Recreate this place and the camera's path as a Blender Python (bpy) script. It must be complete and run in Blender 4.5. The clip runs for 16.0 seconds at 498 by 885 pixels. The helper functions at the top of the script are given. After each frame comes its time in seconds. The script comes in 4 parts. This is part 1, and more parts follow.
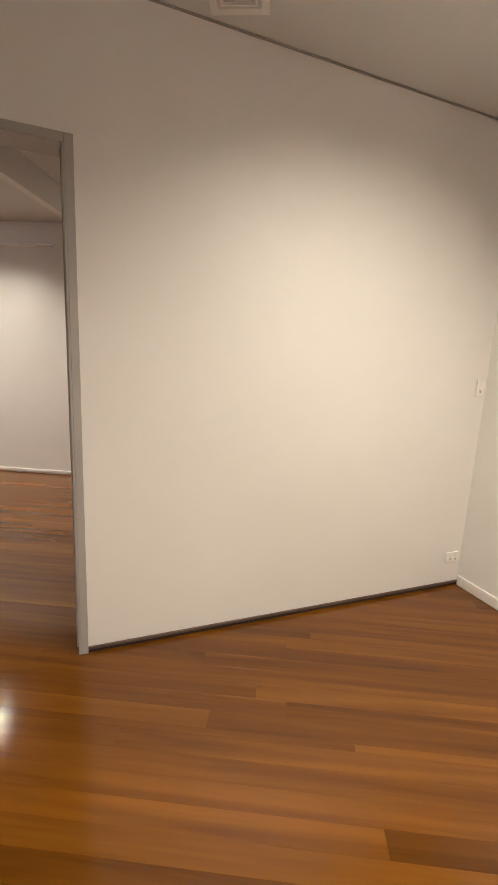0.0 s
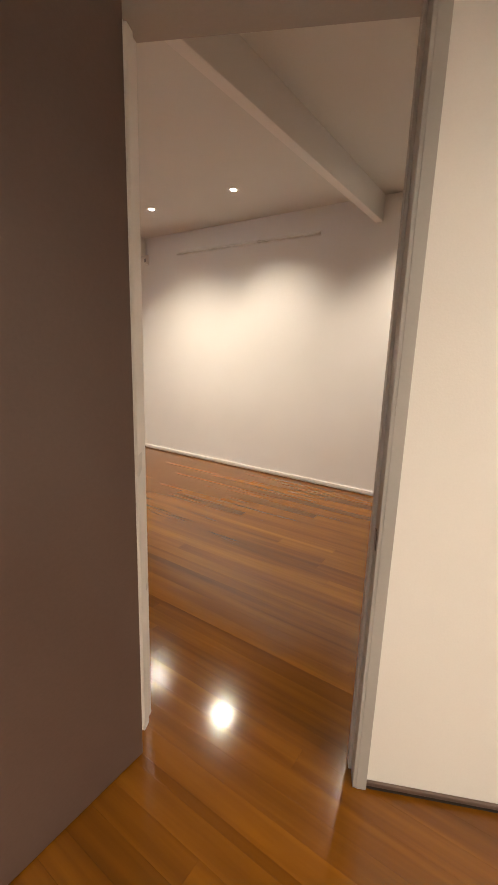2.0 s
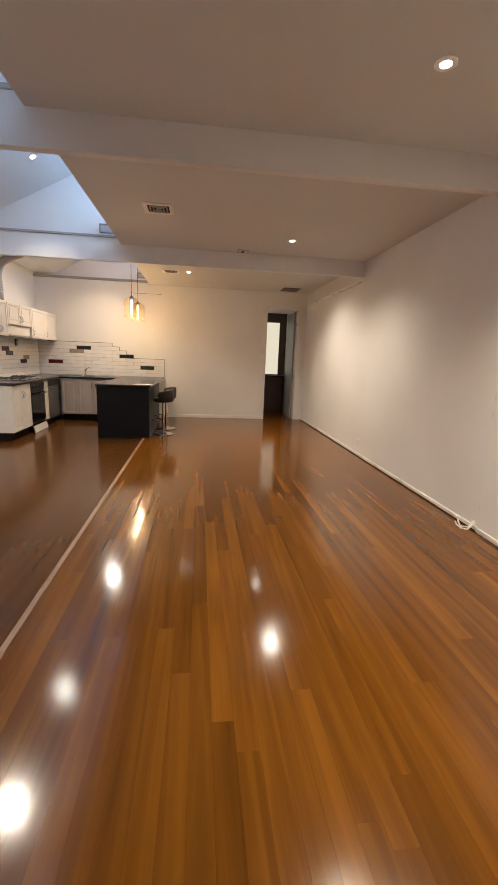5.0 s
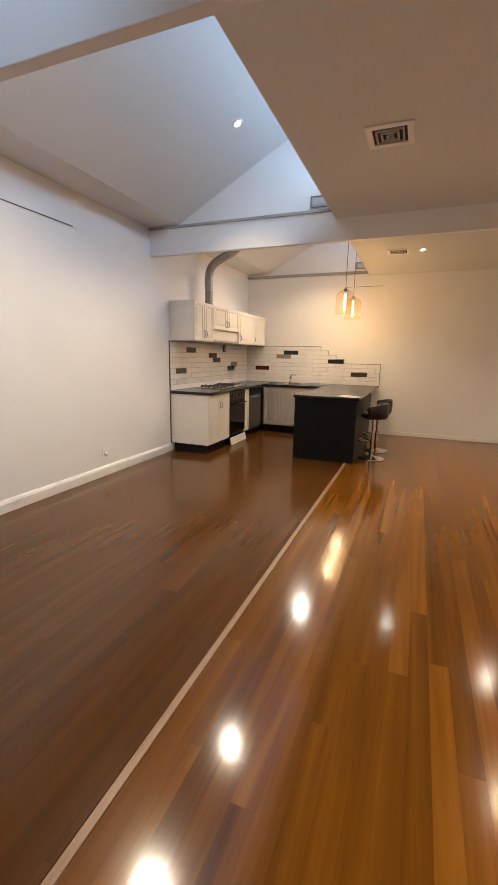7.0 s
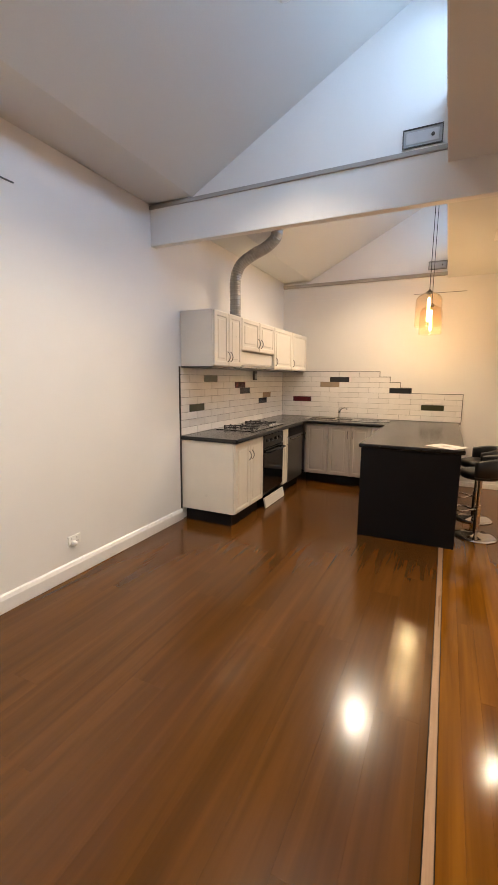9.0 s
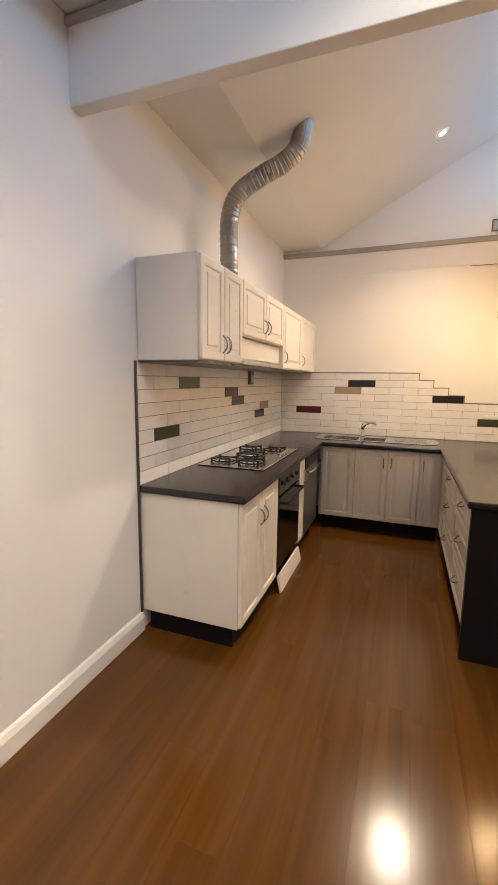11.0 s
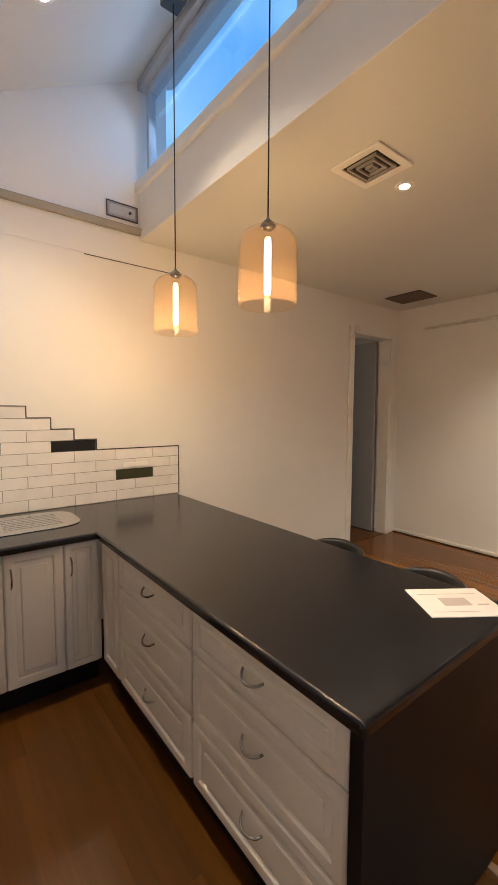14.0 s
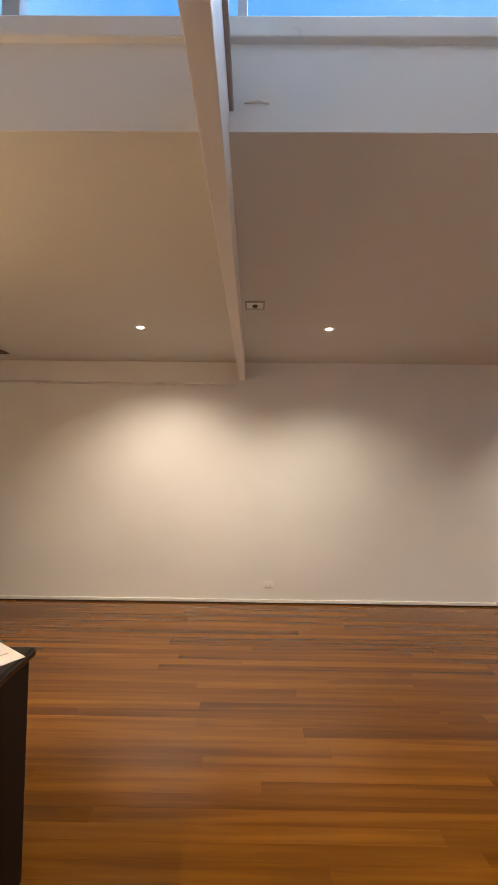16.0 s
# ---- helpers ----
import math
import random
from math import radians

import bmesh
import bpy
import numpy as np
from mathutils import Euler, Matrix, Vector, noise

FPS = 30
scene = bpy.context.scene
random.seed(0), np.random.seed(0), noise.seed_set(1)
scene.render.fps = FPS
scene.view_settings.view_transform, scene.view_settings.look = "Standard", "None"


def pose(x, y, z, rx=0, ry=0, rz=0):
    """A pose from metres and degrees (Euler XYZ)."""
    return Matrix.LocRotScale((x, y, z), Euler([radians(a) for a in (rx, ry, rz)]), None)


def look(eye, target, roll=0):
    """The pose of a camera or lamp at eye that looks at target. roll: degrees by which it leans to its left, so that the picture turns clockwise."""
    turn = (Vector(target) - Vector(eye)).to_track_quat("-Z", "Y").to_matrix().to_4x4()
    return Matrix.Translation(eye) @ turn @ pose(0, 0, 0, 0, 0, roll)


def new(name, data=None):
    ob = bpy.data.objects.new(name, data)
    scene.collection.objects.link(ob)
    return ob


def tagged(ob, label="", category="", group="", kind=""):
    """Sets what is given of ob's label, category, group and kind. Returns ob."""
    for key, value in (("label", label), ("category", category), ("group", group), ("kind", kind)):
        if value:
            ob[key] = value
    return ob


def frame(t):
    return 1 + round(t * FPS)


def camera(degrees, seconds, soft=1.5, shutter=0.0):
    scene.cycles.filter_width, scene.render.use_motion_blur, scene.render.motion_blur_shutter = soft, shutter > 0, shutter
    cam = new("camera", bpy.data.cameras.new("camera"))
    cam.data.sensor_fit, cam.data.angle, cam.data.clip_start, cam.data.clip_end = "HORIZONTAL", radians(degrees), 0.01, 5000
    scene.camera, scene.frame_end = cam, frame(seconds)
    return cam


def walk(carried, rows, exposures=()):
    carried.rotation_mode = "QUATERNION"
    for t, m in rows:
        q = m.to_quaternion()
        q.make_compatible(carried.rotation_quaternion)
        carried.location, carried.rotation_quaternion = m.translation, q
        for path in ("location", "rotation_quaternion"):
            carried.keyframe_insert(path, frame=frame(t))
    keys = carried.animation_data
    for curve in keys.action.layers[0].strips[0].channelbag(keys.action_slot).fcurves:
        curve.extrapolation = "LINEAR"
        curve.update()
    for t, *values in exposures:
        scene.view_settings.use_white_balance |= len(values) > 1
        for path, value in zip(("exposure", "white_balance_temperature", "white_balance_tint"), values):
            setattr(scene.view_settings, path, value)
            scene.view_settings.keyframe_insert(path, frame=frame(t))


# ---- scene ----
cam = camera(62.1, 16.0)
PATH = [
    (0, (-0.375, 0.138, 1.451), (-0.514, 2.098, 1.074), 2.7),
    (0.2, (-0.413, 0.116, 1.45), (-0.784, 2.044, 1.067), 2.2),
    (0.5, (-0.468, 0.127, 1.445), (-1.115, 1.98, 1.062), 1.6),
    (1, (-0.636, 0.236, 1.447), (-1.519, 1.991, 1.068), 1.1),
    (1.5, (-0.827, 0.429, 1.439), (-1.819, 2.119, 1.039), 1.1),
    (2, (-0.977, 0.738, 1.411), (-2.076, 2.355, 0.991), 1.8),
    (2.5, (-1.195, 1.051, 1.413), (-2.374, 2.609, 0.986), 2.4),
    (3, (-1.483, 1.406, 1.477), (-2.748, 2.887, 1.023), 2.4),
    (3.5, (-1.697, 1.753, 1.456), (-3.176, 3.024, 1.014), 2.1),
    (4, (-1.97, 2.104, 1.481), (-3.64, 3.116, 1.049), 2.9),
    (4.5, (-2.277, 2.249, 1.473), (-4.108, 2.933, 1.051), 2.1),
    (5, (-2.53, 2.446, 1.426), (-4.473, 2.691, 1.021), 2.2),
    (7.5, (-4.432, 2.231, 1.443), (-6.222, 1.42, 1.072), 1.3),
    (8, (-4.845, 2.054, 1.47), (-6.624, 1.194, 1.157), 1.6),
    (8.5, (-5.248, 1.766, 1.49), (-7.029, 0.909, 1.183), 0.8),
    (11, (-7.246, 0.405, 1.507), (-9.101, -0.281, 1.211), 0.7),
    (11.5, (-7.591, 0.187, 1.544), (-9.505, -0.293, 1.22), -0.4),
    (12, (-7.977, 0.093, 1.54), (-9.936, -0.166, 1.234), -0.6),
    (12.5, (-8.324, -0.043, 1.565), (-10.294, 0.065, 1.236), -1.3),
    (13, (-8.634, -0.07, 1.536), (-10.551, 0.407, 1.224), -0.8),
    (13.5, (-8.895, -0.002, 1.552), (-10.681, 0.865, 1.304), 0.1),
    (14, (-9.069, 0.03, 1.584), (-10.641, 1.257, 1.433), 0.3),
    (14.5, (-9.101, -0.009, 1.618), (-10.399, 1.511, 1.547), 0.6),
    (15, (-8.97, -0.043, 1.609), (-9.919, 1.717, 1.623), 0.6),
    (15.5, (-8.824, -0.079, 1.641), (-9.345, 1.851, 1.702), 0.7),
    (16, (-8.705, -0.083, 1.673), (-8.723, 1.914, 1.764), 0.7),
]
EXPOSURES = [(0.0, 0.04, 6300, 10), (1.5, 0.38, 6500, 10), (3.5, 0.40, 6650, 10), (5.0, 0.18, 6500, 10), (7.5, 0.20, 7050, 10),
             (11.0, 0.32, 6950, 10), (13.0, 0.24, 6700, 10), (14.5, 0.02, 6550, 10), (16.0, 0.04, 6550, 10)]
walk(cam, [(t, look(eye, target, roll)) for t, eye, target, roll in PATH], EXPOSURES)

# ---------------------------------------------------------------- world and lights
WEST, NORTH, SOUTH, CEIL, EDGE = -12.15, 4.88, -1.0, 2.87, 1.375   # main inner faces
SLOPE = 0.527                                                     # rise of the raked ceiling per metre


def rake(y):
    """Height of the raked ceiling's underside at y."""
    return 2.99 + max(0.0, y + 0.57) * SLOPE


world = bpy.data.worlds.new("dusk_sky")
scene.world = world
world.use_nodes = True
wn = world.node_tree.nodes
sky = wn.new("ShaderNodeTexSky")
sky.sky_type, sky.sun_disc = "NISHITA", False
sky.sun_elevation, sky.sun_rotation = radians(28), radians(200)
wn["Background"].inputs["Strength"].default_value = 0.15
world.node_tree.links.new(sky.outputs["Color"], wn["Background"].inputs["Color"])

WARM, COOL = (1.0, 0.86, 0.68), (0.50, 0.70, 1.0)


ROOM_CEIL = 2.845


def low(x, y):
    """Height of the flat ceiling's underside."""
    return ROOM_CEIL if x > -1.0 and y < 2.3 else CEIL


def spot(name, at, aim, watts, cone=126, blend=1.0, size=0.035, colour=WARM):
    data = bpy.data.lights.new(name, "SPOT")
    data.energy, data.color, data.spot_size, data.spot_blend, data.shadow_soft_size = watts, colour, radians(cone), blend, size
    ob = new(name, data)
    ob.matrix_world = look(at, aim)
    return ob


# downlights of the low ceiling: place and the point that each is tilted to
LOW_LAMPS = [
    ((-3.50, 4.07), (-3.52, 4.12, 0.0), 105), ((-4.77, 3.63), (-4.75, 3.75, 0.0), 125), ((-4.58, 4.07), (-4.65, 4.12, 0.0), 66),
    ((-9.73, 3.59), (-9.65, 4.25, 0.4), 160), ((-8.03, 3.59), (-7.9, 4.0, 0.0), 125), ((-10.47, 2.24), (-10.47, 2.3, 0.0), 62),
    ((-1.80, 4.15), (-1.8, 4.15, 0.0), 125), ((0.42, 1.22), (0.3, 1.75, 0.3), 140),
    # these two are unseen, added to brighten the first room
    ((-0.60, -0.55), (-0.6, -0.3, 0.0), 125), ((0.95, 0.15), (0.9, 0.5, 0.0), 135),
]
for (lx, ly), aim, watts in LOW_LAMPS:
    spot("downlight_beam", (lx, ly, low(lx, ly) - 0.03), aim, watts, 140 if ly < 2 else 126)
RAKE_LAMPS = [(-11.40, 0.575), (-8.08, 0.53), (-6.42, 0.47)]
for (lx, ly), watts, cone, turn in zip(RAKE_LAMPS, (200, 180, 185), (120, 108, 130), (1.0, 0.3, 0.3)):
    spot("downlight_beam", (lx, ly, rake(ly) - 0.035), (lx + turn, ly - 0.3, 0), watts, cone)
PENDANTS = [(-10.487, 1.235), (-11.32, 1.229)]
for lx, ly in PENDANTS:
    data = bpy.data.lights.new("pendant_glow", "POINT")
    data.energy, data.color, data.shadow_soft_size = 16, (1.0, 0.66, 0.33), 0.012
    new("pendant_glow", data).location = (lx, ly, 2.078)
# the sky's light in the clerestory openings
BAYS = [(-12.08, -8.92), (-8.78, -5.68), (-5.52, -3.02)]
for (x0, x1), watts in zip(BAYS, (9, 27, 27)):
    data = bpy.data.lights.new("window_sky", "AREA")
    data.shape, data.size, data.size_y, data.energy, data.color = "RECTANGLE", x1 - x0 - 0.1, 0.50, watts, COOL
    new("window_sky", data).matrix_world = look(((x0 + x1) / 2, EDGE + 0.14, 3.60), ((x0 + x1) / 2, -0.6, 1.7))

# ---------------------------------------------------------------- materials


def mat(name, colour, rough=0.5, metal=0.0, vary=0.12, scale=6.0, bump=0.05, fine=60.0, coat=0.0, stretch=(1, 1, 1), rand=0.0, rough_vary=0.1):
    """A painted, metal or stone surface with broad blotches, fine grain and relief, in metres."""
    m = bpy.data.materials.new(name)
    m.use_nodes = True
    n, l = m.node_tree.nodes, m.node_tree.links
    b = n["Principled BSDF"]
    geo, mp = n.new("ShaderNodeNewGeometry"), n.new("ShaderNodeMapping")
    mp.inputs["Scale"].default_value = stretch
    l.new(geo.outputs["Position"], mp.inputs["Vector"])
    big, small = n.new("ShaderNodeTexNoise"), n.new("ShaderNodeTexNoise")
    for t, s, d in ((big, scale, 3), (small, fine, 4)):
        t.inputs["Scale"].default_value, t.inputs["Detail"].default_value = s, d
        l.new(mp.outputs["Vector"], t.inputs["Vector"])
    mix = n.new("ShaderNodeMath")
    mix.operation = "MULTIPLY_ADD"
    l.new(small.outputs["Fac"], mix.inputs[0])
    mix.inputs[1].default_value = 0.4
    l.new(big.outputs["Fac"], mix.inputs[2])
    ramp = n.new("ShaderNodeMapRange")
    ramp.inputs["From Min"].default_value, ramp.inputs["From Max"].default_value = 0.4, 1.0
    ramp.inputs["To Min"].default_value, ramp.inputs["To Max"].default_value = 1 - vary, 1 + vary * 0.5
    l.new(mix.outputs[0], ramp.inputs["Value"])
    value = ramp.outputs["Result"]
    if rand:
        info, rr, mm = n.new("ShaderNodeObjectInfo"), n.new("ShaderNodeMapRange"), n.new("ShaderNodeMath")
        rr.inputs["To Min"].default_value, rr.inputs["To Max"].default_value = 1 - rand, 1 + rand
        l.new(info.outputs["Random"], rr.inputs["Value"])
        mm.operation = "MULTIPLY"
        l.new(rr.outputs["Result"], mm.inputs[0])
        l.new(value, mm.inputs[1])
        value = mm.outputs[0]
    tint = n.new("ShaderNodeVectorMath")
    tint.operation = "SCALE"
    tint.inputs[0].default_value = colour
    l.new(value, tint.inputs["Scale"])
    l.new(tint.outputs["Vector"], b.inputs["Base Color"])
    rv = n.new("ShaderNodeMapRange")
    rv.inputs["To Min"].default_value, rv.inputs["To Max"].default_value = max(0.02, rough - rough_vary), min(1, rough + rough_vary)
    l.new(big.outputs["Fac"], rv.inputs["Value"])
    l.new(rv.outputs["Result"], b.inputs["Roughness"])
    b.inputs["Metallic"].default_value, b.inputs["Coat Weight"].default_value = metal, coat
    bp = n.new("ShaderNodeBump")
    bp.inputs["Strength"].default_value, bp.inputs["Distance"].default_value = bump, 0.01
    l.new(small.outputs["Fac"], bp.inputs["Height"])
    l.new(bp.outputs["Normal"], b.inputs["Normal"])
    return m


def wood(name, dark, mid, light, rough, spread):
    """Lacquered boards whose grain runs along x; every board takes its own tone and its own stretch of grain."""
    m = bpy.data.materials.new(name)
    m.use_nodes = True
    n, l = m.node_tree.nodes, m.node_tree.links
    b = n["Principled BSDF"]
    geo, info = n.new("ShaderNodeNewGeometry"), n.new("ShaderNodeObjectInfo")
    off = n.new("ShaderNodeVectorMath")
    off.operation = "MULTIPLY_ADD"
    comb = n.new("ShaderNodeCombineXYZ")
    for k in range(3):
        l.new(info.outputs["Random"], comb.inputs[k])
    off.inputs[1].default_value = (17, 31, 9)
    l.new(comb.outputs["Vector"], off.inputs[0])
    l.new(geo.outputs["Position"], off.inputs[2])
    mp = n.new("ShaderNodeMapping")
    mp.inputs["Scale"].default_value = (0.50, 10.0, 1.0)
    l.new(off.outputs["Vector"], mp.inputs["Vector"])
    grain, fine, cloud = n.new("ShaderNodeTexNoise"), n.new("ShaderNodeTexNoise"), n.new("ShaderNodeTexNoise")
    grain.inputs["Scale"].default_value, grain.inputs["Detail"].default_value, grain.inputs["Distortion"].default_value = 1.3, 5, 0.6
    fine.inputs["Scale"].default_value, fine.inputs["Detail"].default_value = 9.0, 3
    cloud.inputs["Scale"].default_value, cloud.inputs["Detail"].default_value = 1.1, 2
    l.new(mp.outputs["Vector"], grain.inputs["Vector"])
    l.new(mp.outputs["Vector"], fine.inputs["Vector"])
    l.new(geo.outputs["Position"], cloud.inputs["Vector"])

    def muladd(a, k, c):
        q = n.new("ShaderNodeMath")
        q.operation = "MULTIPLY_ADD"
        l.new(a, q.inputs[0])
        q.inputs[1].default_value = k
        if isinstance(c, float):
            q.inputs[2].default_value = c
        else:
            l.new(c, q.inputs[2])
        return q.outputs[0]
    v = muladd(info.outputs["Random"], spread, 0.5 - spread / 2 - 0.55)
    v = muladd(grain.outputs["Fac"], 0.75, v)
    v = muladd(fine.outputs["Fac"], 0.12, v)
    v = muladd(cloud.outputs["Fac"], 0.15, v)
    ramp = n.new("ShaderNodeValToRGB")
    e = ramp.color_ramp.elements
    e[0].position, e[0].color = 0.15, (*dark, 1)
    e[1].position, e[1].color = 0.85, (*light, 1)
    k = e.new(0.5)
    k.color = (*mid, 1)
    v = muladd(v, 1.0, 0.05)
    l.new(v, ramp.inputs["Fac"])
    l.new(ramp.outputs["Color"], b.inputs["Base Color"])
    rv = n.new("ShaderNodeMapRange")
    rv.inputs["To Min"].default_value, rv.inputs["To Max"].default_value = rough - 0.05, rough + 0.06
    l.new(cloud.outputs["Fac"], rv.inputs["Value"])
    l.new(rv.outputs["Result"], b.inputs["Roughness"])
    bp = n.new("ShaderNodeBump")
    bp.inputs["Strength"].default_value, bp.inputs["Distance"].default_value = 0.03, 0.004
    l.new(fine.outputs["Fac"], bp.inputs["Height"])
    l.new(bp.outputs["Normal"], b.inputs["Normal"])
    return m


def glow(name, colour, strength):
    m = bpy.data.materials.new(name)
    m.use_nodes = True
    n = m.node_tree.nodes
    e = n.new("ShaderNodeEmission")
    e.inputs["Color"].default_value, e.inputs["Strength"].default_value = (*colour, 1), strength
    m.node_tree.links.new(e.outputs[0], n["Material Output"].inputs["Surface"])
    return m


def clear(name, tint, haze=0.0, haze_colour=(1, 1, 1)):
    """Thin glass: tinted see-through body, a gloss at grazing angles, and a little haze that catches light."""
    m = bpy.data.materials.new(name)
    m.use_nodes = True
    n, l = m.node_tree.nodes, m.node_tree.links
    tr, gl, lw, mx = n.new("ShaderNodeBsdfTransparent"), n.new("ShaderNodeBsdfGlossy"), n.new("ShaderNodeLayerWeight"), n.new("ShaderNodeMixShader")
    pw, fr = n.new("ShaderNodeMath"), n.new("ShaderNodeMath")
    pw.operation, fr.operation = "POWER", "MULTIPLY_ADD"
    pw.inputs[1].default_value, fr.inputs[1].default_value, fr.inputs[2].default_value = 5.0, 0.7, 0.03
    l.new(lw.outputs["Facing"], pw.inputs[0])
    l.new(pw.outputs[0], fr.inputs[0])
    tr.inputs["Color"].default_value, gl.inputs["Roughness"].default_value = (*tint, 1), 0.03
    body = tr.outputs[0]
    if haze:
        tl, hz = n.new("ShaderNodeBsdfTranslucent"), n.new("ShaderNodeMixShader")
        tl.inputs["Color"].default_value, hz.inputs["Fac"].default_value = (*haze_colour, 1), haze
        l.new(tr.outputs[0], hz.inputs[1])
        l.new(tl.outputs[0], hz.inputs[2])
        body = hz.outputs[0]
    l.new(fr.outputs[0], mx.inputs["Fac"])
    l.new(body, mx.inputs[1])
    l.new(gl.outputs[0], mx.inputs[2])
    l.new(mx.outputs[0], n["Material Output"].inputs["Surface"])
    return m


PAINT = mat("wall_paint", (0.80, 0.785, 0.765), 0.55, vary=0.05, scale=1.3, bump=0.06, fine=180)
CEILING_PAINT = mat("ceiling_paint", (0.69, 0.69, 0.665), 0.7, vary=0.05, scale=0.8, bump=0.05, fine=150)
TRIM = mat("gloss_trim_paint", (0.82, 0.80, 0.77), 0.3, vary=0.06, scale=4, bump=0.04, fine=120)
# frame paint darkened to hold the shade on the doorway's room side
JAMB = mat("shaded_frame_paint", (0.40, 0.385, 0.37), 0.4, vary=0.08, scale=4, bump=0.04, fine=90)
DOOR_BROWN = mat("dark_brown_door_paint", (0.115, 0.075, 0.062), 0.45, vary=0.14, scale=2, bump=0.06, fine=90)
DOOR_GREY = mat("grey_door_paint", (0.34, 0.35, 0.37), 0.45, vary=0.08, scale=2, bump=0.04, fine=90)
CREAM = mat("cream_cabinet_foil", (0.80, 0.75, 0.67), 0.32, vary=0.05, scale=5, bump=0.02, fine=140)
STONE = mat("black_speckled_laminate", (0.013, 0.013, 0.016), 0.20, vary=0.5, scale=14, bump=0.02, fine=420, rough_vary=0.04)
BLACK = mat("black_panel", (0.006, 0.006, 0.008), 0.45, vary=0.2, scale=3, bump=0.01, fine=150, rough_vary=0.03)
BLACK.node_tree.nodes["Principled BSDF"].inputs["Specular IOR Level"].default_value = 0.22
DARK_GAP = mat("dark_gap", (0.018, 0.013, 0.011), 0.7, vary=0.3)
STEEL = mat("brushed_steel", (0.60, 0.59, 0.57), 0.24, 1.0, vary=0.06, scale=9, bump=0.004, fine=120, stretch=(1, 5, 1), rough_vary=0.05)
CHROME = mat("chrome", (0.72, 0.71, 0.70), 0.12, 1.0, vary=0.06, bump=0.0, rough_vary=0.04)
HANDLE = mat("brushed_nickel", (0.34, 0.33, 0.32), 0.28, 1.0, vary=0.12, bump=0.01)
# grey for ledges and louvres; on ledges it also holds their shadow lines
LEDGE = mat("grey_paint_and_shade", (0.36, 0.34, 0.32), 0.4, vary=0.1, scale=5)
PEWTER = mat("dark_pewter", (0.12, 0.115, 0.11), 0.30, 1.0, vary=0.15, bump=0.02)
FOIL = mat("aluminium_foil_duct", (0.40, 0.385, 0.365), 0.38, 1.0, vary=0.15, scale=9, bump=0.10, fine=45)
IRON = mat("cast_iron", (0.012, 0.012, 0.013), 0.5, vary=0.3, bump=0.15, fine=120)
OVEN_GLASS = mat("black_oven_glass", (0.008, 0.008, 0.009), 0.06, vary=0.1, bump=0.0, rough_vary=0.03)
DISH_STEEL = mat("dark_dishwasher_steel", (0.18, 0.175, 0.17), 0.32, 0.8, vary=0.12, bump=0.02)
VINYL = mat("black_vinyl", (0.014, 0.013, 0.013), 0.35, vary=0.3, scale=20, bump=0.15, fine=180)
PLASTIC = mat("white_plastic", (0.84, 0.82, 0.78), 0.35, vary=0.04, bump=0.0)
GREY_PLASTIC = mat("grey_grille_metal", (0.36, 0.37, 0.38), 0.45, vary=0.1)
PAPER = mat("printed_paper", (0.84, 0.80, 0.77), 0.7, vary=0.04, scale=30, bump=0.02)
INK = mat("pale_ink", (0.55, 0.48, 0.46), 0.7, vary=0.1)
STRIP = mat("pale_timber_strip", (0.34, 0.21, 0.13), 0.30, vary=0.2, scale=8, fine=90, stretch=(0.3, 6, 1))
FLOOR_WOOD = wood("red_gold_hardwood", (0.060, 0.0185, 0.0018), (0.150, 0.0525, 0.0042), (0.270, 0.100, 0.0090), 0.125, 0.24)
FLOOR_DARK = wood("brown_laminate", (0.046, 0.0170, 0.0034), (0.087, 0.0325, 0.0062), (0.136, 0.0530, 0.0105), 0.17, 0.11)
FLOOR_DARK.node_tree.nodes["Principled BSDF"].inputs["Specular IOR Level"].default_value = 0.38
GROUT = mat("tile_grout", (0.24, 0.22, 0.20), 0.8, vary=0.12, fine=120)
TILE = mat("white_glazed_tile", (0.82, 0.79, 0.77), 0.16, vary=0.06, scale=9, bump=0.05, fine=25, coat=0.2, rand=0.04)
TILE_BLACK = mat("charcoal_glazed_tile", (0.022, 0.022, 0.024), 0.2, vary=0.2, rand=0.1)
TILE_RED = mat("dark_red_glazed_tile", (0.10, 0.010, 0.014), 0.2, vary=0.15)
TILE_TAN = mat("tan_glazed_tile", (0.36, 0.27, 0.19), 0.2, vary=0.12)
TILE_GREEN = mat("olive_glazed_tile", (0.050, 0.052, 0.028), 0.2, vary=0.15)
GLASS = clear("window_glass", (0.93, 0.97, 1.0))
AMBER = clear("amber_jar_glass", (0.985, 0.94, 0.88), 0.014, (1.0, 0.70, 0.46))
BULB = glow("downlight_bulb", (1.0, 0.86, 0.66), 75)
FILAMENT = glow("filament", (1.0, 0.70, 0.36), 26)
CURTAIN = glow("lit_blind", (0.95, 0.86, 0.66), 0.75)
EVENING = bpy.data.materials.new("evening_sky")
EVENING.use_nodes = True
en, el = EVENING.node_tree.nodes, EVENING.node_tree.links
e_geo, e_noise, e_ramp, e_out = en.new("ShaderNodeNewGeometry"), en.new("ShaderNodeTexNoise"), en.new("ShaderNodeValToRGB"), en.new("ShaderNodeEmission")
e_noise.inputs["Scale"].default_value, e_noise.inputs["Detail"].default_value = 0.03, 4
e_ramp.color_ramp.elements[0].position, e_ramp.color_ramp.elements[0].color = 0.40, (0.10, 0.36, 0.86, 1)
e_ramp.color_ramp.elements[1].position, e_ramp.color_ramp.elements[1].color = 0.72, (0.30, 0.60, 0.95, 1)
el.new(e_geo.outputs["Position"], e_noise.inputs["Vector"])
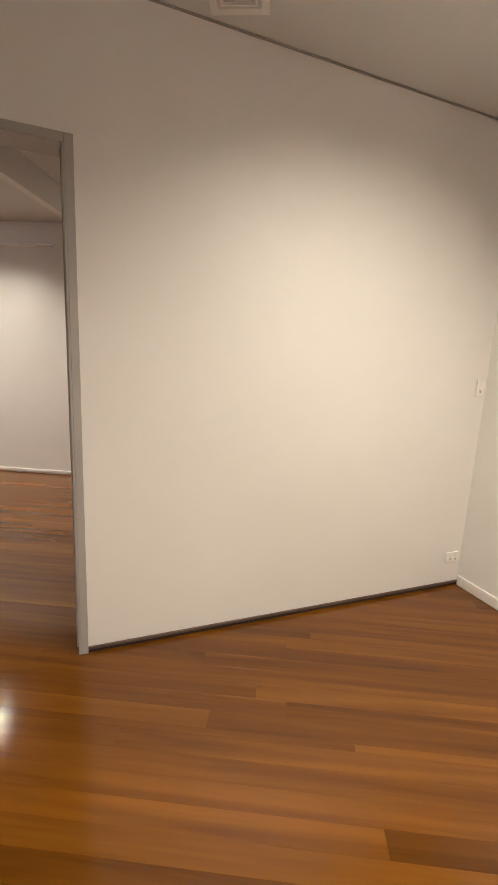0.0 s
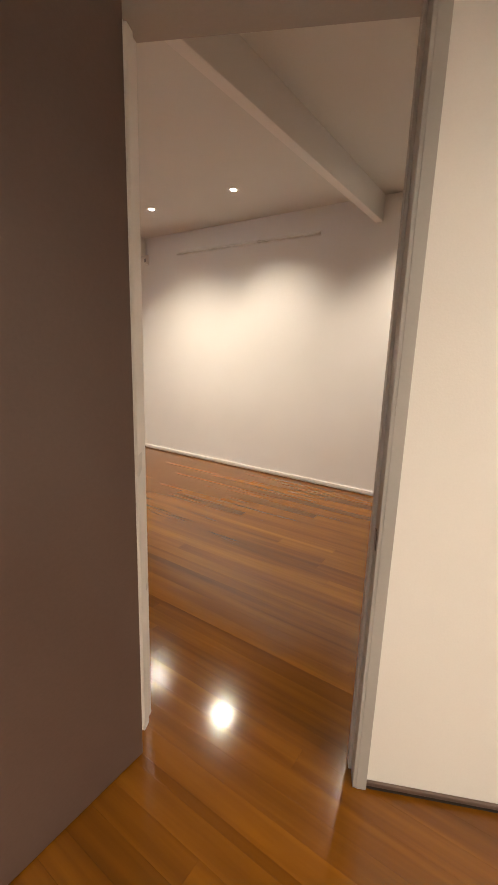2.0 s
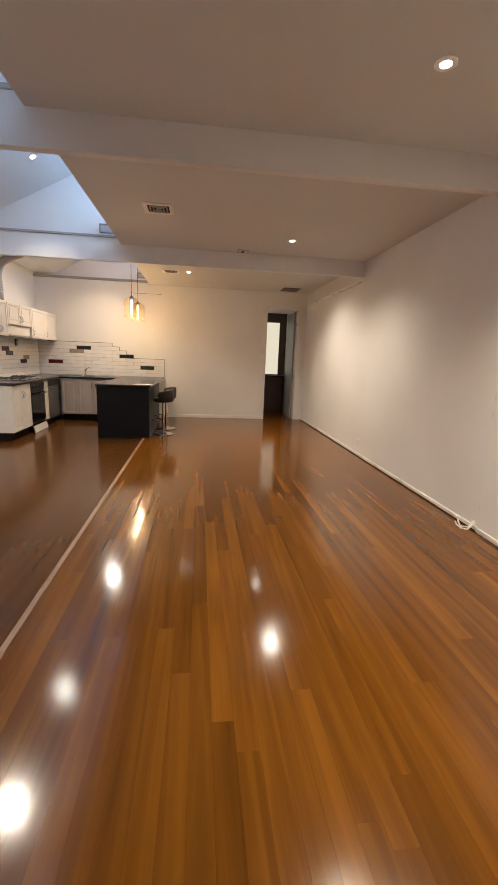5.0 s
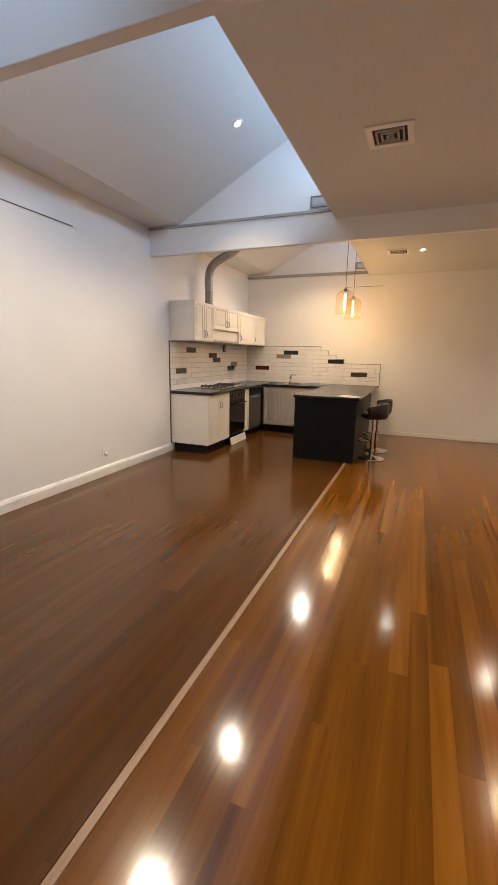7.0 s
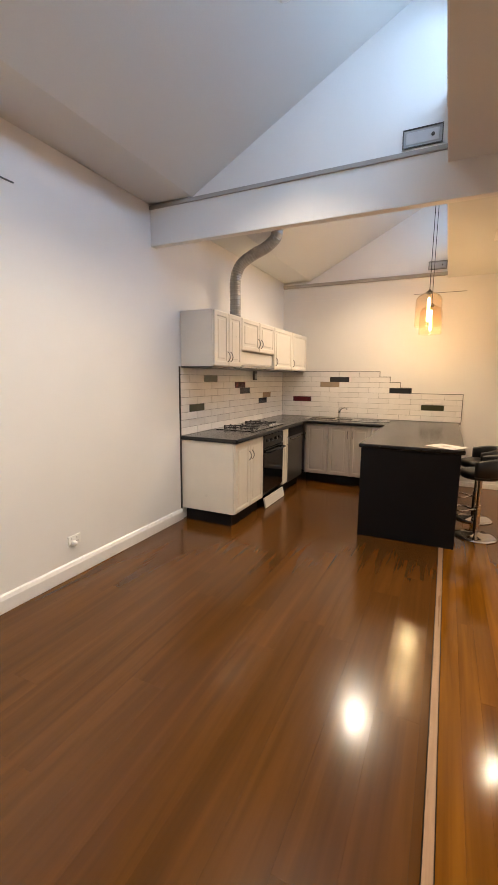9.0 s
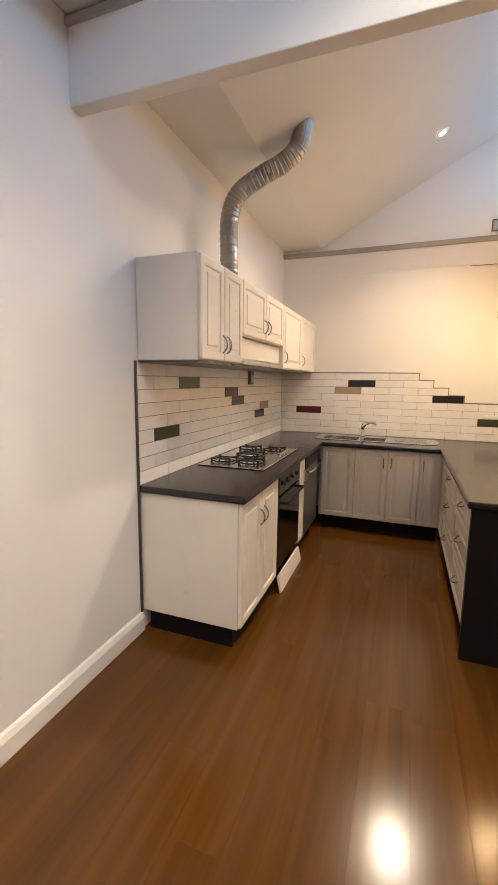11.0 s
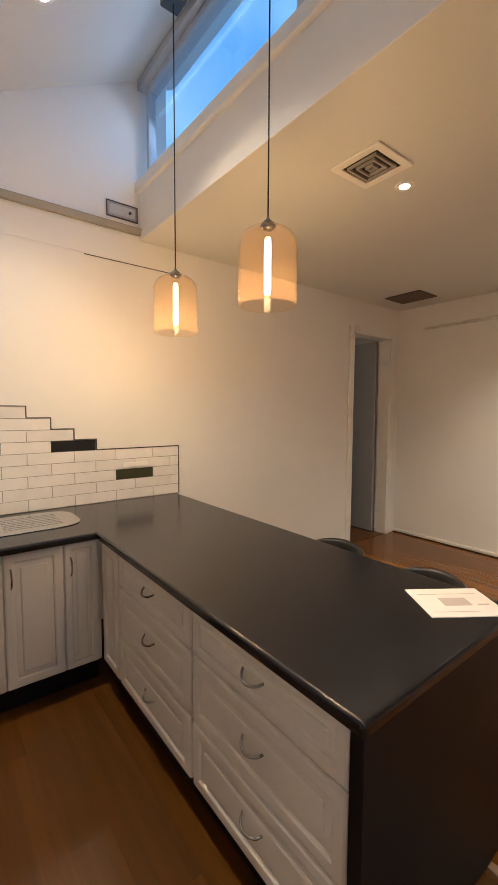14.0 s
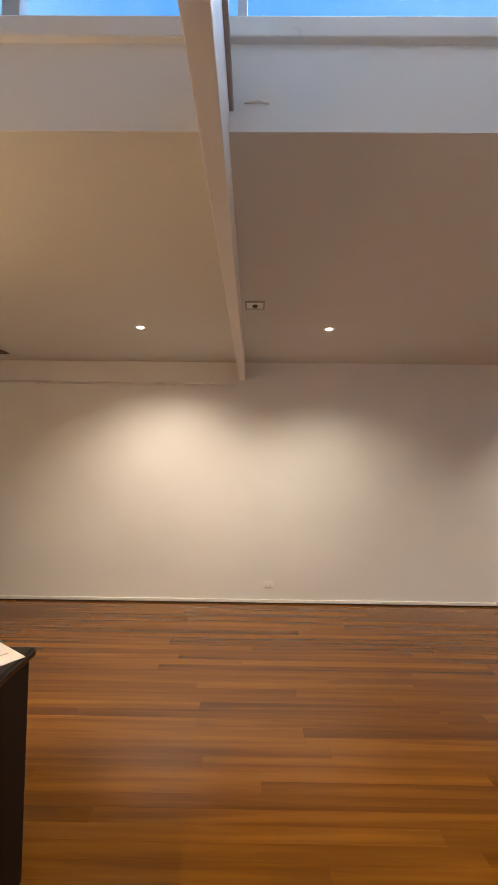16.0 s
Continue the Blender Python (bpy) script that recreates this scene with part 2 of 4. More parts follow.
el.new(e_noise.outputs["Fac"], e_ramp.inputs["Fac"])
el.new(e_ramp.outputs["Color"], e_out.inputs["Color"])
e_out.inputs["Strength"].default_value = 1.25
el.new(e_out.outputs[0], en["Material Output"].inputs["Surface"])
WIN_FRAME = mat("grey_window_frame", (0.50, 0.52, 0.55), 0.4, vary=0.06)


# ---------------------------------------------------------------- mesh helpers
class Shape:
    """Gathers simple solids into one mesh."""

    def __init__(self):
        self.bm = bmesh.new()

    def box(self, x0, x1, y0, y1, z0, z1, m=None):
        v = [self.bm.verts.new(c) for c in ((x0, y0, z0), (x1, y0, z0), (x1, y1, z0), (x0, y1, z0), (x0, y0, z1), (x1, y0, z1), (x1, y1, z1), (x0, y1, z1))]
        for f in ((0, 3, 2, 1), (4, 5, 6, 7), (0, 1, 5, 4), (1, 2, 6, 5), (2, 3, 7, 6), (3, 0, 4, 7)):
            self.bm.faces.new([v[i] for i in f])
        if m is not None:
            bmesh.ops.transform(self.bm, matrix=m, verts=v)
        return self

    def prism(self, pts, axis, a, b):
        """Extrude a polygon of (u, v) points along the axis from a to b."""
        def put(u, v, w):
            return {"x": (w, u, v), "y": (u, w, v), "z": (u, v, w)}[axis]
        lo = [self.bm.verts.new(put(u, v, a)) for u, v in pts]
        hi = [self.bm.verts.new(put(u, v, b)) for u, v in pts]
        n = len(pts)
        self.bm.faces.new(lo[::-1])
        self.bm.faces.new(hi)
        for i in range(n):
            self.bm.faces.new((lo[i], lo[(i + 1) % n], hi[(i + 1) % n], hi[i]))
        return self

    def grid(self, us, vs, holes, axis, a, b):
        """A slab in the plane of (u, v), split at us and vs, without the cells whose middle lies in a hole."""
        nodes, cells = {}, set()
        for i in range(len(us) - 1):
            for j in range(len(vs) - 1):
                cu, cv = (us[i] + us[i + 1]) / 2, (vs[j] + vs[j + 1]) / 2
                if not any(h[0] < cu < h[1] and h[2] < cv < h[3] for h in holes):
                    cells.add((i, j))

        def vert(i, j, w):
            if (i, j, w) not in nodes:
                u, v = us[i], vs[j]
                nodes[i, j, w] = self.bm.verts.new({"x": (w, u, v), "y": (u, w, v), "z": (u, v, w)}[axis])
            return nodes[i, j, w]
        for i, j in cells:
            q = ((i, j), (i + 1, j), (i + 1, j + 1), (i, j + 1))
            self.bm.faces.new([vert(*p, a) for p in q[::-1]])
            self.bm.faces.new([vert(*p, b) for p in q])
            for k, d in enumerate(((0, -1), (1, 0), (0, 1), (-1, 0))):
                if (i + d[0], j + d[1]) not in cells:
                    p, r = q[k], q[(k + 1) % 4]
                    self.bm.faces.new((vert(*p, a), vert(*r, a), vert(*r, b), vert(*p, b)))
        return self

    def lathe(self, profile, at=(0, 0, 0), sides=24, m=None):
        """Turn a profile of (radius, height) about z at a place."""
        rings = []
        for r, z in profile:
            rings.append([self.bm.verts.new((at[0] + r * math.cos(2 * math.pi * k / sides), at[1] + r * math.sin(2 * math.pi * k / sides), at[2] + z)) for k in range(sides)])
        for p, q in zip(rings, rings[1:]):
            for k in range(sides):
                self.bm.faces.new((p[k], p[(k + 1) % sides], q[(k + 1) % sides], q[k]))
        if profile[0][0] > 0.0005:
            self.bm.faces.new(rings[0][::-1])
        if profile[-1][0] > 0.0005:
            self.bm.faces.new(rings[-1])
        if m is not None:
            bmesh.ops.transform(self.bm, matrix=m, verts=[v for r in rings for v in r])
        return self

    def tube(self, path, radius, sides=10, closed=False):
        """A round bar along a path; radius may be a function of the step."""
        pts = [Vector(p) for p in path]
        rings, side = [], Vector((0.31, 0.52, 0.79))
        for i, p in enumerate(pts):
            t = (pts[(i + 1) % len(pts)] - pts[i - 1]) if closed or 0 < i < len(pts) - 1 else (pts[1] - pts[0] if i == 0 else pts[-1] - pts[-2])
            t.normalize()
            side = (side - t * side.dot(t)).normalized()
            up, r = t.cross(side), radius(i) if callable(radius) else radius
            rings.append([self.bm.verts.new(p + r * (math.cos(2 * math.pi * k / sides) * side + math.sin(2 * math.pi * k / sides) * up)) for k in range(sides)])
        for p, q in zip(rings, rings[1:] + ([rings[0]] if closed else [])):
            for k in range(sides):
                self.bm.faces.new((p[k], p[(k + 1) % sides], q[(k + 1) % sides], q[k]))
        if not closed:
            self.bm.faces.new(rings[0][::-1])
            self.bm.faces.new(rings[-1])
        return self

    def make(self, name, material, parent=None, bevel=0.0, smooth=False, segments=2):
        bmesh.ops.recalc_face_normals(self.bm, faces=self.bm.faces)
        me = bpy.data.meshes.new(name)
        self.bm.to_mesh(me)
        self.bm.free()
        me.materials.append(material)
        if smooth:
            me.shade_smooth()
        ob = new(name, me)
        if bevel:
            b = ob.modifiers.new("edges", "BEVEL")
            b.width, b.segments, b.limit_method, b.angle_limit = bevel, segments, "ANGLE", radians(40)
        if parent is not None:
            ob.parent = parent
        return ob


def structure(ob, label):
    return tagged(ob, label, "", "", "structure")


def empty(name, at=(0, 0, 0), turn=0.0):
    ob = new(name)
    ob.matrix_basis = pose(*at, 0, 0, turn)
    return ob


def bow(p, q, out, n=10):
    """Points of a bow handle from p to q that stands off by the vector out."""
    p, q, out = Vector(p), Vector(q), Vector(out)
    return [p + (q - p) * (k / n) + out * math.sin(math.pi * k / n) ** 0.6 for k in range(n + 1)]


# ---------------------------------------------------------------- structure
R1 = pose(-1.254, 1.907, 0, 0, 0, 24.9)       # frame of the first room: x along its door wall, y out of the room
floor = structure(Shape().box(-14.2, 2.6, -3.6, 5.1, -0.2, -0.016).make("floor", DARK_GAP), "polished red-brown hardwood board floor")
floor_kitchen = structure(Shape().box(WEST, -2.95, SOUTH, 1.50, -0.0158, -0.0128).make("floor_kitchen", DARK_GAP), "darker brown laminate board floor")
floor_room = structure(Shape().box(-2.949, 2.55, -3.5, 1.545, -0.0158, -0.0128).make("floor_room", DARK_GAP), "polished red-brown hardwood board floor of the first room")
structure(Shape().box(-9.60, -2.95, 1.507, 1.541, -0.015, 0.003).make("trim_floor_strip", STRIP, bevel=0.002), "pale timber strip between the two floors")

wall_west = Shape().grid([SOUTH - 0.2, 3.95, 4.70, 5.08], [0, 2.51, 3.0], [(3.95, 4.70, 0, 2.51)], "x", WEST - 0.15, WEST)
wall_west.prism([(SOUTH - 0.2, 3.0), (1.60, 3.0), (1.60, rake(1.6) + 0.1), (-0.57, 3.1), (SOUTH - 0.2, 3.1)], "x", WEST - 0.15, WEST)
wall_west = structure(wall_west.make("wall_west", PAINT), "off-white painted end wall with a gable")
wall_south = structure(Shape().box(WEST, -2.95, SOUTH - 0.15, SOUTH, -0.1, 3.1).make("wall_south", PAINT), "long white painted side wall")
structure(Shape().box(WEST, 0.75, NORTH, NORTH + 0.2, -0.1, 3.0).make("wall_north", PAINT), "long white painted wall washed by downlights")
structure(Shape().box(-5.64, 0.6, NORTH - 0.018, NORTH - 0.0005, 0.0, CEIL).make("wall_north_lining", PAINT), "slightly proud white plaster lining")
structure(Shape().box(0.6, 0.75, 2.87, NORTH, -0.1, 3.0).make("wall_east", PAINT), "white painted wall")
structure(Shape().box(-3.07, -2.95, SOUTH - 0.15, 1.40, -0.1, 4.4).make("wall_east_kitchen", PAINT), "white painted return wall")

door_wall = Shape().grid([-1.95, -0.83, -0.030, 2.55], [0, 2.268, 3.0], [(-0.83, -0.030, 0, 2.268)], "y", 0.0, 0.12)
door_wall = structure(door_wall.make("wall_door", PAINT), "white painted wall with a tall doorway")
door_wall.matrix_basis = R1
for name, b in (("wall_room_right", (2.41, 2.55, -3.4, 0.0)), ("wall_room_left", (-1.89, -1.75, -3.4, 0.0)), ("wall_room_back", (-1.89, 2.55, -3.54, -3.4))):
    w = structure(Shape().box(*b, -0.1, 3.0).make(name, PAINT), "plain white painted wall of the first room")
    w.matrix_basis = R1

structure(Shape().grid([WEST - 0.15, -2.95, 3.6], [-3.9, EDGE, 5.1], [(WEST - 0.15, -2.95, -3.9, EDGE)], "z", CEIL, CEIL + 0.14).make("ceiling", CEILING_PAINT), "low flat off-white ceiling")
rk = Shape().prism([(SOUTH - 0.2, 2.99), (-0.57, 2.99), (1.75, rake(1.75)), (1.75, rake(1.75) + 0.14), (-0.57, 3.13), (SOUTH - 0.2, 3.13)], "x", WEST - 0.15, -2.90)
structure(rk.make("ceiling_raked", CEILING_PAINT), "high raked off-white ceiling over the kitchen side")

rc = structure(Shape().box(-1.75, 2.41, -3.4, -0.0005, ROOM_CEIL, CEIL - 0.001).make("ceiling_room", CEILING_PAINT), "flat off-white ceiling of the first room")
rc.matrix_basis = R1

# clerestory: upstand, sill, frames and panes
HEAD = rake(EDGE) - 0.07
structure(Shape().box(WEST, -2.95, EDGE - 0.006, EDGE + 0.10, CEIL + 0.001, 3.205).make("wall_clerestory", PAINT), "white upstand under the high windows")
structure(Shape().box(WEST, -2.95, EDGE - 0.035, EDGE + 0.16, 3.205, 3.285).make("trim_sill", TRIM, bevel=0.006), "white painted sill of the high windows")
structure(Shape().box(WEST, -2.95, EDGE - 0.01, EDGE + 0.14, HEAD, HEAD + 0.14).make("trim_window_head", WIN_FRAME, bevel=0.004), "grey head rail of the high windows")
for i, (x0, x1) in enumerate(BAYS):
    cuts = [x0, x0 + (x1 - x0) * 0.51, x0 + (x1 - x0) * 0.77, x1]
    win = Shape()
    holes = [(a + 0.035, b - 0.035, 3.325, HEAD - 0.04) for a, b in zip(cuts, cuts[1:])]
    us = sorted({round(u, 4) for h in holes for u in h[:2]} | {x0, x1})
    win.grid(us, [3.285, 3.325, HEAD - 0.04, HEAD], holes, "y", EDGE + 0.03, EDGE + 0.09)
    win = structure(win.make(f"window_{i + 1}", WIN_FRAME, bevel=0.004), "high strip window with grey frame and evening sky")
    for a, b in zip(cuts, cuts[1:]):
        pane = Shape().box(a + 0.03, b - 0.03, EDGE + 0.056, EDGE + 0.062, 3.32, HEAD - 0.035).make("pane", GLASS, win)
        pane.visible_shadow = False

dome = Shape()
prof = [(60, -20), (75, 20), (72, 60), (50, 95), (15, 112)]
rows = [[dome.bm.verts.new((x, y, z)) for x in (-160, -85, -7, 70, 150)] for y, z in prof]
for p, q in zip(rows, rows[1:]):
    for k in range(4):
        dome.bm.faces.new((p[k], p[k + 1], q[k + 1], q[k]))
structure(dome.make("backdrop_sky", EVENING, smooth=True), "clear blue evening sky with thin cloud")

# cross beams with the gable infill above them
for i, x in enumerate((-8.85, -5.60, -2.40)):
    beam = Shape().box(x - 0.026, x + 0.045, SOUTH if x < -3 else 1.60, NORTH - 0.0185, 2.645, 2.96 if x < -3 else CEIL + 0.05)
    structure(beam.make(f"beam_{i + 1}", PAINT, bevel=0.005), "white painted boxed ceiling beam")
    if x < -3:
        inf = Shape().prism([(SOUTH, 2.96), (EDGE + 0.06, 2.96), (EDGE + 0.06, rake(EDGE + 0.06) + 0.05), (-0.57, 3.04), (SOUTH, 3.04)], "x", x - 0.03, x + 0.03)
        structure(inf.make(f"wall_gable_{i + 1}", PAINT), "white gable infill above the beam")
        # ledge coloured grey to draw the dark shadow line above the beam
        structure(Shape().box(x - 0.034, x + 0.062, SOUTH, EDGE - 0.007, 2.945, 2.975).make(f"trim_beam_{i + 1}", LEDGE, bevel=0.004), "thin ledge on top of the beam, greyed as its shadow line")

# skirtings, rails and ledges
structure(Shape().box(WEST + 0.002, -5.64, NORTH - 0.016, NORTH, 0.014, 0.050).make("baseboard_north", TRIM, bevel=0.004), "low white skirting")
structure(Shape().box(-5.638, 0.6, NORTH - 0.034, NORTH - 0.018, 0.014, 0.050).make("baseboard_north_lining", TRIM, bevel=0.004), "low white skirting")
structure(Shape().box(WEST, 0.6, NORTH - 0.012, NORTH, -0.01, 0.0115).make("trim_north_gap", DARK_GAP), "dark shadow gap under the skirting")
structure(Shape().prism([(SOUTH, 0.0), (SOUTH + 0.022, 0.0), (SOUTH + 0.022, 0.085), (SOUTH + 0.012, 0.11), (SOUTH, 0.12)], "x", -9.21, -2.95).make("baseboard_south", TRIM, bevel=0.003), "white moulded skirting board")
structure(Shape().box(WEST, WEST + 0.016, 1.70, 3.87, 0.0, 0.07).make("baseboard_west", TRIM, bevel=0.004), "white skirting board")
bb = structure(Shape().box(0.0, 2.41, -0.012, -0.0005, 0.014, 0.030).make("baseboard_door_wall", DOOR_BROWN, bevel=0.003), "slim dark brown skirting with a dark gap")
bb.matrix_basis = R1
bb = structure(Shape().box(0.0, 2.41, -0.008, -0.0005, -0.01, 0.0135).make("trim_door_wall_gap", DARK_GAP), "dark gap under the skirting")
bb.matrix_basis = R1
bb = structure(Shape().box(2.394, 2.4095, -3.4, -0.015, 0.0, 0.07).make("baseboard_right", TRIM, bevel=0.004), "white skirting board")
bb.matrix_basis = R1
# grey strip standing in for the soft shade where wall meets ceiling
bb = structure(Shape().box(-1.74, 2.40, -0.012, -0.0005, ROOM_CEIL - 0.007, ROOM_CEIL - 0.003).make("trim_ceiling_shade", LEDGE), "thin grey strip drawn as the soft shadow under the ceiling")
bb.matrix_basis = R1
structure(Shape().prism([(WEST, 2.90), (WEST + 0.03, 2.905), (WEST + 0.045, 2.945), (WEST, 2.955)], "y", SOUTH, EDGE).make("trim_gable_ledge", LEDGE, bevel=0.003), "narrow painted ledge across the gable wall")
for name, x0, x1, z in (("trim_picture_rail_1", -4.96, -2.98, 2.625), ("trim_picture_rail_2", -11.8, -8.92, 2.60)):
    d = 0.018 if x1 > -5 else 0.0
    f = NORTH - d
    structure(Shape().prism([(f, z - 0.016), (f - 0.040, z - 0.014), (f - 0.044, z - 0.008), (f - 0.014, z + 0.018), (f, z + 0.018)], "x", x0, x1).make(name, TRIM, bevel=0.002), "thin white picture hanging rail")
structure(Shape().box(-7.5, -3.2, SOUTH, SOUTH + 0.008, 2.652, 2.659).make("trim_picture_rail_4", PEWTER), "thin dark picture hanging rail")
structure(Shape().box(WEST, WEST + 0.003, SOUTH, 1.62, 2.692, 2.696).make("trim_plaster_line", TRIM), "faint plaster joint across the end wall")
structure(Shape().box(WEST + 0.003, WEST + 0.008, 0.955, 1.62, 2.678, 2.683).make("trim_picture_rail_5", PEWTER), "thin dark picture hanging rail")

# first doorway: lining, architraves; the room side's shade is put into its grey
fr, far = Shape(), Shape()
for sh, y0, y1 in ((fr, -0.016, -0.0005), (far, 0.1205, 0.136)):
    sh.box(-0.034, 0.0, y0, y1, 0.0, 2.30)
    sh.box(-0.862, -0.828, y0, y1, 0.0, 2.30)
    sh.box(-0.828, -0.034, y0, y1, 2.264, 2.30)
fr.box(-0.044, -0.0305, -0.014, 0.134, 0.0, 2.2632).box(-0.816, -0.044, -0.014, 0.134, 2.2632, 2.2675)
fr.box(-0.054, -0.040, 0.05, 0.09, 0.0, 2.2632)
far.box(-0.8295, -0.816, -0.014, 0.134, 0.0, 2.2632).box(-0.820, -0.806, 0.05, 0.09, 0.0, 2.2632)
far = structure(far.make("door_1_frame_hall", TRIM, bevel=0.003), "white painted hall side of the door frame")
far.matrix_basis = R1
fr = structure(fr.make("door_1_frame", JAMB, bevel=0.003), "door frame, room side greyed for its shade")
fr.matrix_basis = R1
st = Shape().box(-0.0462, -0.0442, 0.005, 0.035, 0.85, 0.91).make("strike_plate", PEWTER, fr)

# far doorway in the end wall, and the passage beyond
fr = Shape()
for x0, x1 in ((WEST + 0.0005, WEST + 0.016),):
    fr.box(x0, x1, 3.875, 3.95, 0, 2.58).box(x0, x1, 4.70, 4.775, 0, 2.58).box(x0, x1, 3.95, 4.70, 2.505, 2.58)
fr.box(WEST - 0.16, WEST + 0.01, 3.9505, 3.972, 0, 2.49).box(WEST - 0.16, WEST + 0.01, 4.678, 4.6995, 0, 2.49).box(WEST - 0.16, WEST + 0.01, 3.972, 4.678, 2.49, 2.509)
structure(fr.make("door_2_frame", TRIM, bevel=0.003), "white painted door frame")
pas = Shape().box(-14.1, WEST - 0.16, 4.80, 4.9, 0, 2.7).box(-14.1, WEST - 0.16, 3.3, 3.4, 0, 2.7).box(-14.1, WEST - 0.16, 3.4, 4.8, 2.6, 2.7)
structure(pas.make("wall_passage", PAINT), "dim white passage walls")
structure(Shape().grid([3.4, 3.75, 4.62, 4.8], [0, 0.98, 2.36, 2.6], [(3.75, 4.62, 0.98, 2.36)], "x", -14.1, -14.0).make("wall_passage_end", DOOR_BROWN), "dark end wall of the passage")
structure(Shape().box(-14.06, -14.05, 3.72, 4.65, 0.95, 2.4).make("backdrop_blind", CURTAIN), "pale blind with daylight behind it")
structure(Shape().box(-14.1, WEST - 0.02, 3.4, 4.8, -0.014, -0.001).make("floor_passage", FLOOR_WOOD), "dark timber passage floor")

# ---------------------------------------------------------------- first room
leaf = empty("door", (-1.960, 1.549, 0))
Shape().box(-0.02, 0.02, -0.78, -0.004, 0.008, 2.245).make("door_leaf", DOOR_BROWN, leaf, bevel=0.003)
Shape().lathe([(0.026, 0), (0.026, 0.006), (0.010, 0.010), (0.010, 0.04), (0.024, 0.05), (0.026, 0.065), (0.012, 0.072)], m=pose(0.02, -0.72, 1.0, 0, 90, 0)).make("door_knob", PEWTER, leaf, smooth=True)
tagged(leaf, "dark brown painted door standing open into the room", "door")

hook = empty("door_closer", (-1.960, 1.245, 2.245))
Shape().box(-0.05, 0.03, -0.30, 0.0, 0.0, 0.085).make("closer_body", DOOR_BROWN, hook, bevel=0.012)
Shape().box(-0.012, 0.008, -0.42, -0.30, 0.02, 0.045).make("closer_arm", PEWTER, hook, bevel=0.003)
tagged(hook, "dark brown closer box on top of the open door", "door closer")


def socket(name, m, w, h, label, rockers=2):
    """A wall plate; local x along the wall, y out of it."""
    ob = empty(name)
    ob.matrix_basis = m
    Shape().box(-w / 2, w / 2, 0.0, 0.010, -h / 2, h / 2).make("plate", PLASTIC, ob, bevel=0.003)
    for k in range(rockers):
        x = (k - (rockers - 1) / 2) * w / max(rockers, 1) * 0.8
        Shape().box(x - 0.009, x + 0.009, 0.010, 0.014, h * 0.1, h * 0.33).make("rocker", TRIM, ob, bevel=0.002)
        for dx in (-0.006, 0.006):
            Shape().box(x + dx - 0.0015, x + dx + 0.0015, 0.0102, 0.0108, -h * 0.3, -h * 0.1).make("slot", DARK_GAP, ob)
    return tagged(ob, label, "socket")


socket("power_socket", R1 @ pose(2.33, 0, 0.212, 0, 0, 180), 0.115, 0.072, "white double power socket near the floor")
socket("light_switch", R1 @ pose(2.352, 0, 1.36, 0, 0, 180), 0.060, 0.100, "white light switch on the painted wall", 1)
socket("power_socket", pose(-8.50, NORTH, 0.225, 0, 0, 180), 0.115, 0.072, "white double power socket near the floor")
socket("power_socket", pose(-7.79, SOUTH, 0.28, 0, 0, 0), 0.115, 0.072, "white double power socket above the skirting")
socket("light_switch", pose(-1.85, NORTH - 0.018, 1.09, 0, 0, 180), 0.13, 0.07, "white light switch plate on the long wall", 2)
socket("power_strip", pose(WEST + 0.012, 1.30, 1.168, 0, 0, -90), 0.20, 0.034, "slim white power outlet strip on the tiles", 0)
# plug left in the socket of the side wall
pl = empty("power_plug", (-7.77, SOUTH + 0.0145, 0.262))
Shape().lathe([(0.02, 0), (0.022, 0.012), (0.016, 0.035), (0.006, 0.045)], m=pose(0, 0, 0, -90, 0, 0)).make("plug_body", PLASTIC, pl, smooth=True)
tagged(pl, "white plug pushed into the wall socket", "plug")


def downlight(name, m, tilt_label):
    ob = empty(name)
    ob.matrix_basis = m
    Shape().lathe([(0.028, -0.003), (0.050, -0.006), (0.054, -0.003), (0.054, 0.0)], sides=28).make("trim_ring", PLASTIC, ob, smooth=True)
    Shape().lathe([(0.027, -0.0045), (0.027, -0.0025)], sides=24).make("bulb", BULB, ob)
    return tagged(ob, tilt_label, "downlight", "ceiling downlights")


# includes fittings for the two added, unseen lamps of the first room
for (lx, ly), _, _ in LOW_LAMPS:
    downlight("downlight", pose(lx, ly, low(lx, ly)), "round white recessed downlight, lit warm")
tilt = math.degrees(math.atan(SLOPE))
for lx, ly in RAKE_LAMPS:
    downlight("downlight", pose(lx, ly, rake(ly) + 0.0005, tilt, 0, 0), "round white recessed downlight in the raked ceiling, lit")


def diffuser(at, size, label, throat=DARK_GAP, blade=LEDGE):
    """Square ceiling air outlet with nested louvres."""
    ob = empty("air_vent", at)
    h = size / 2
    f = Shape()
    f.grid([-h, -h * 0.72, h * 0.72, h], [-h, -h * 0.72, h * 0.72, h], [(-h * 0.72, h * 0.72, -h * 0.72, h * 0.72)], "z", -0.012, -0.0005)
    f.make("vent_frame", PLASTIC, ob, bevel=0.004)
    Shape().box(-h * 0.72, h * 0.72, -h * 0.72, h * 0.72, -0.004, -0.001).make("vent_throat", throat, ob)
    for k in (0.60, 0.38, 0.16):
        a, b = h * k, h * (k - 0.075)
        g = Shape().grid([-a, -b, b, a], [-a, -b, b, a], [(-b, b, -b, b)], "z", -0.016, -0.004)
        g.make("louvre", blade, ob)
    return tagged(ob, label, "air vent", "ceiling air vents")


diffuser((-7.21, 2.02, CEIL), 0.30, "square white ceiling air vent with nested louvres")
diffuser((-10.47, 1.93, CEIL), 0.30, "square white ceiling air vent with nested louvres")
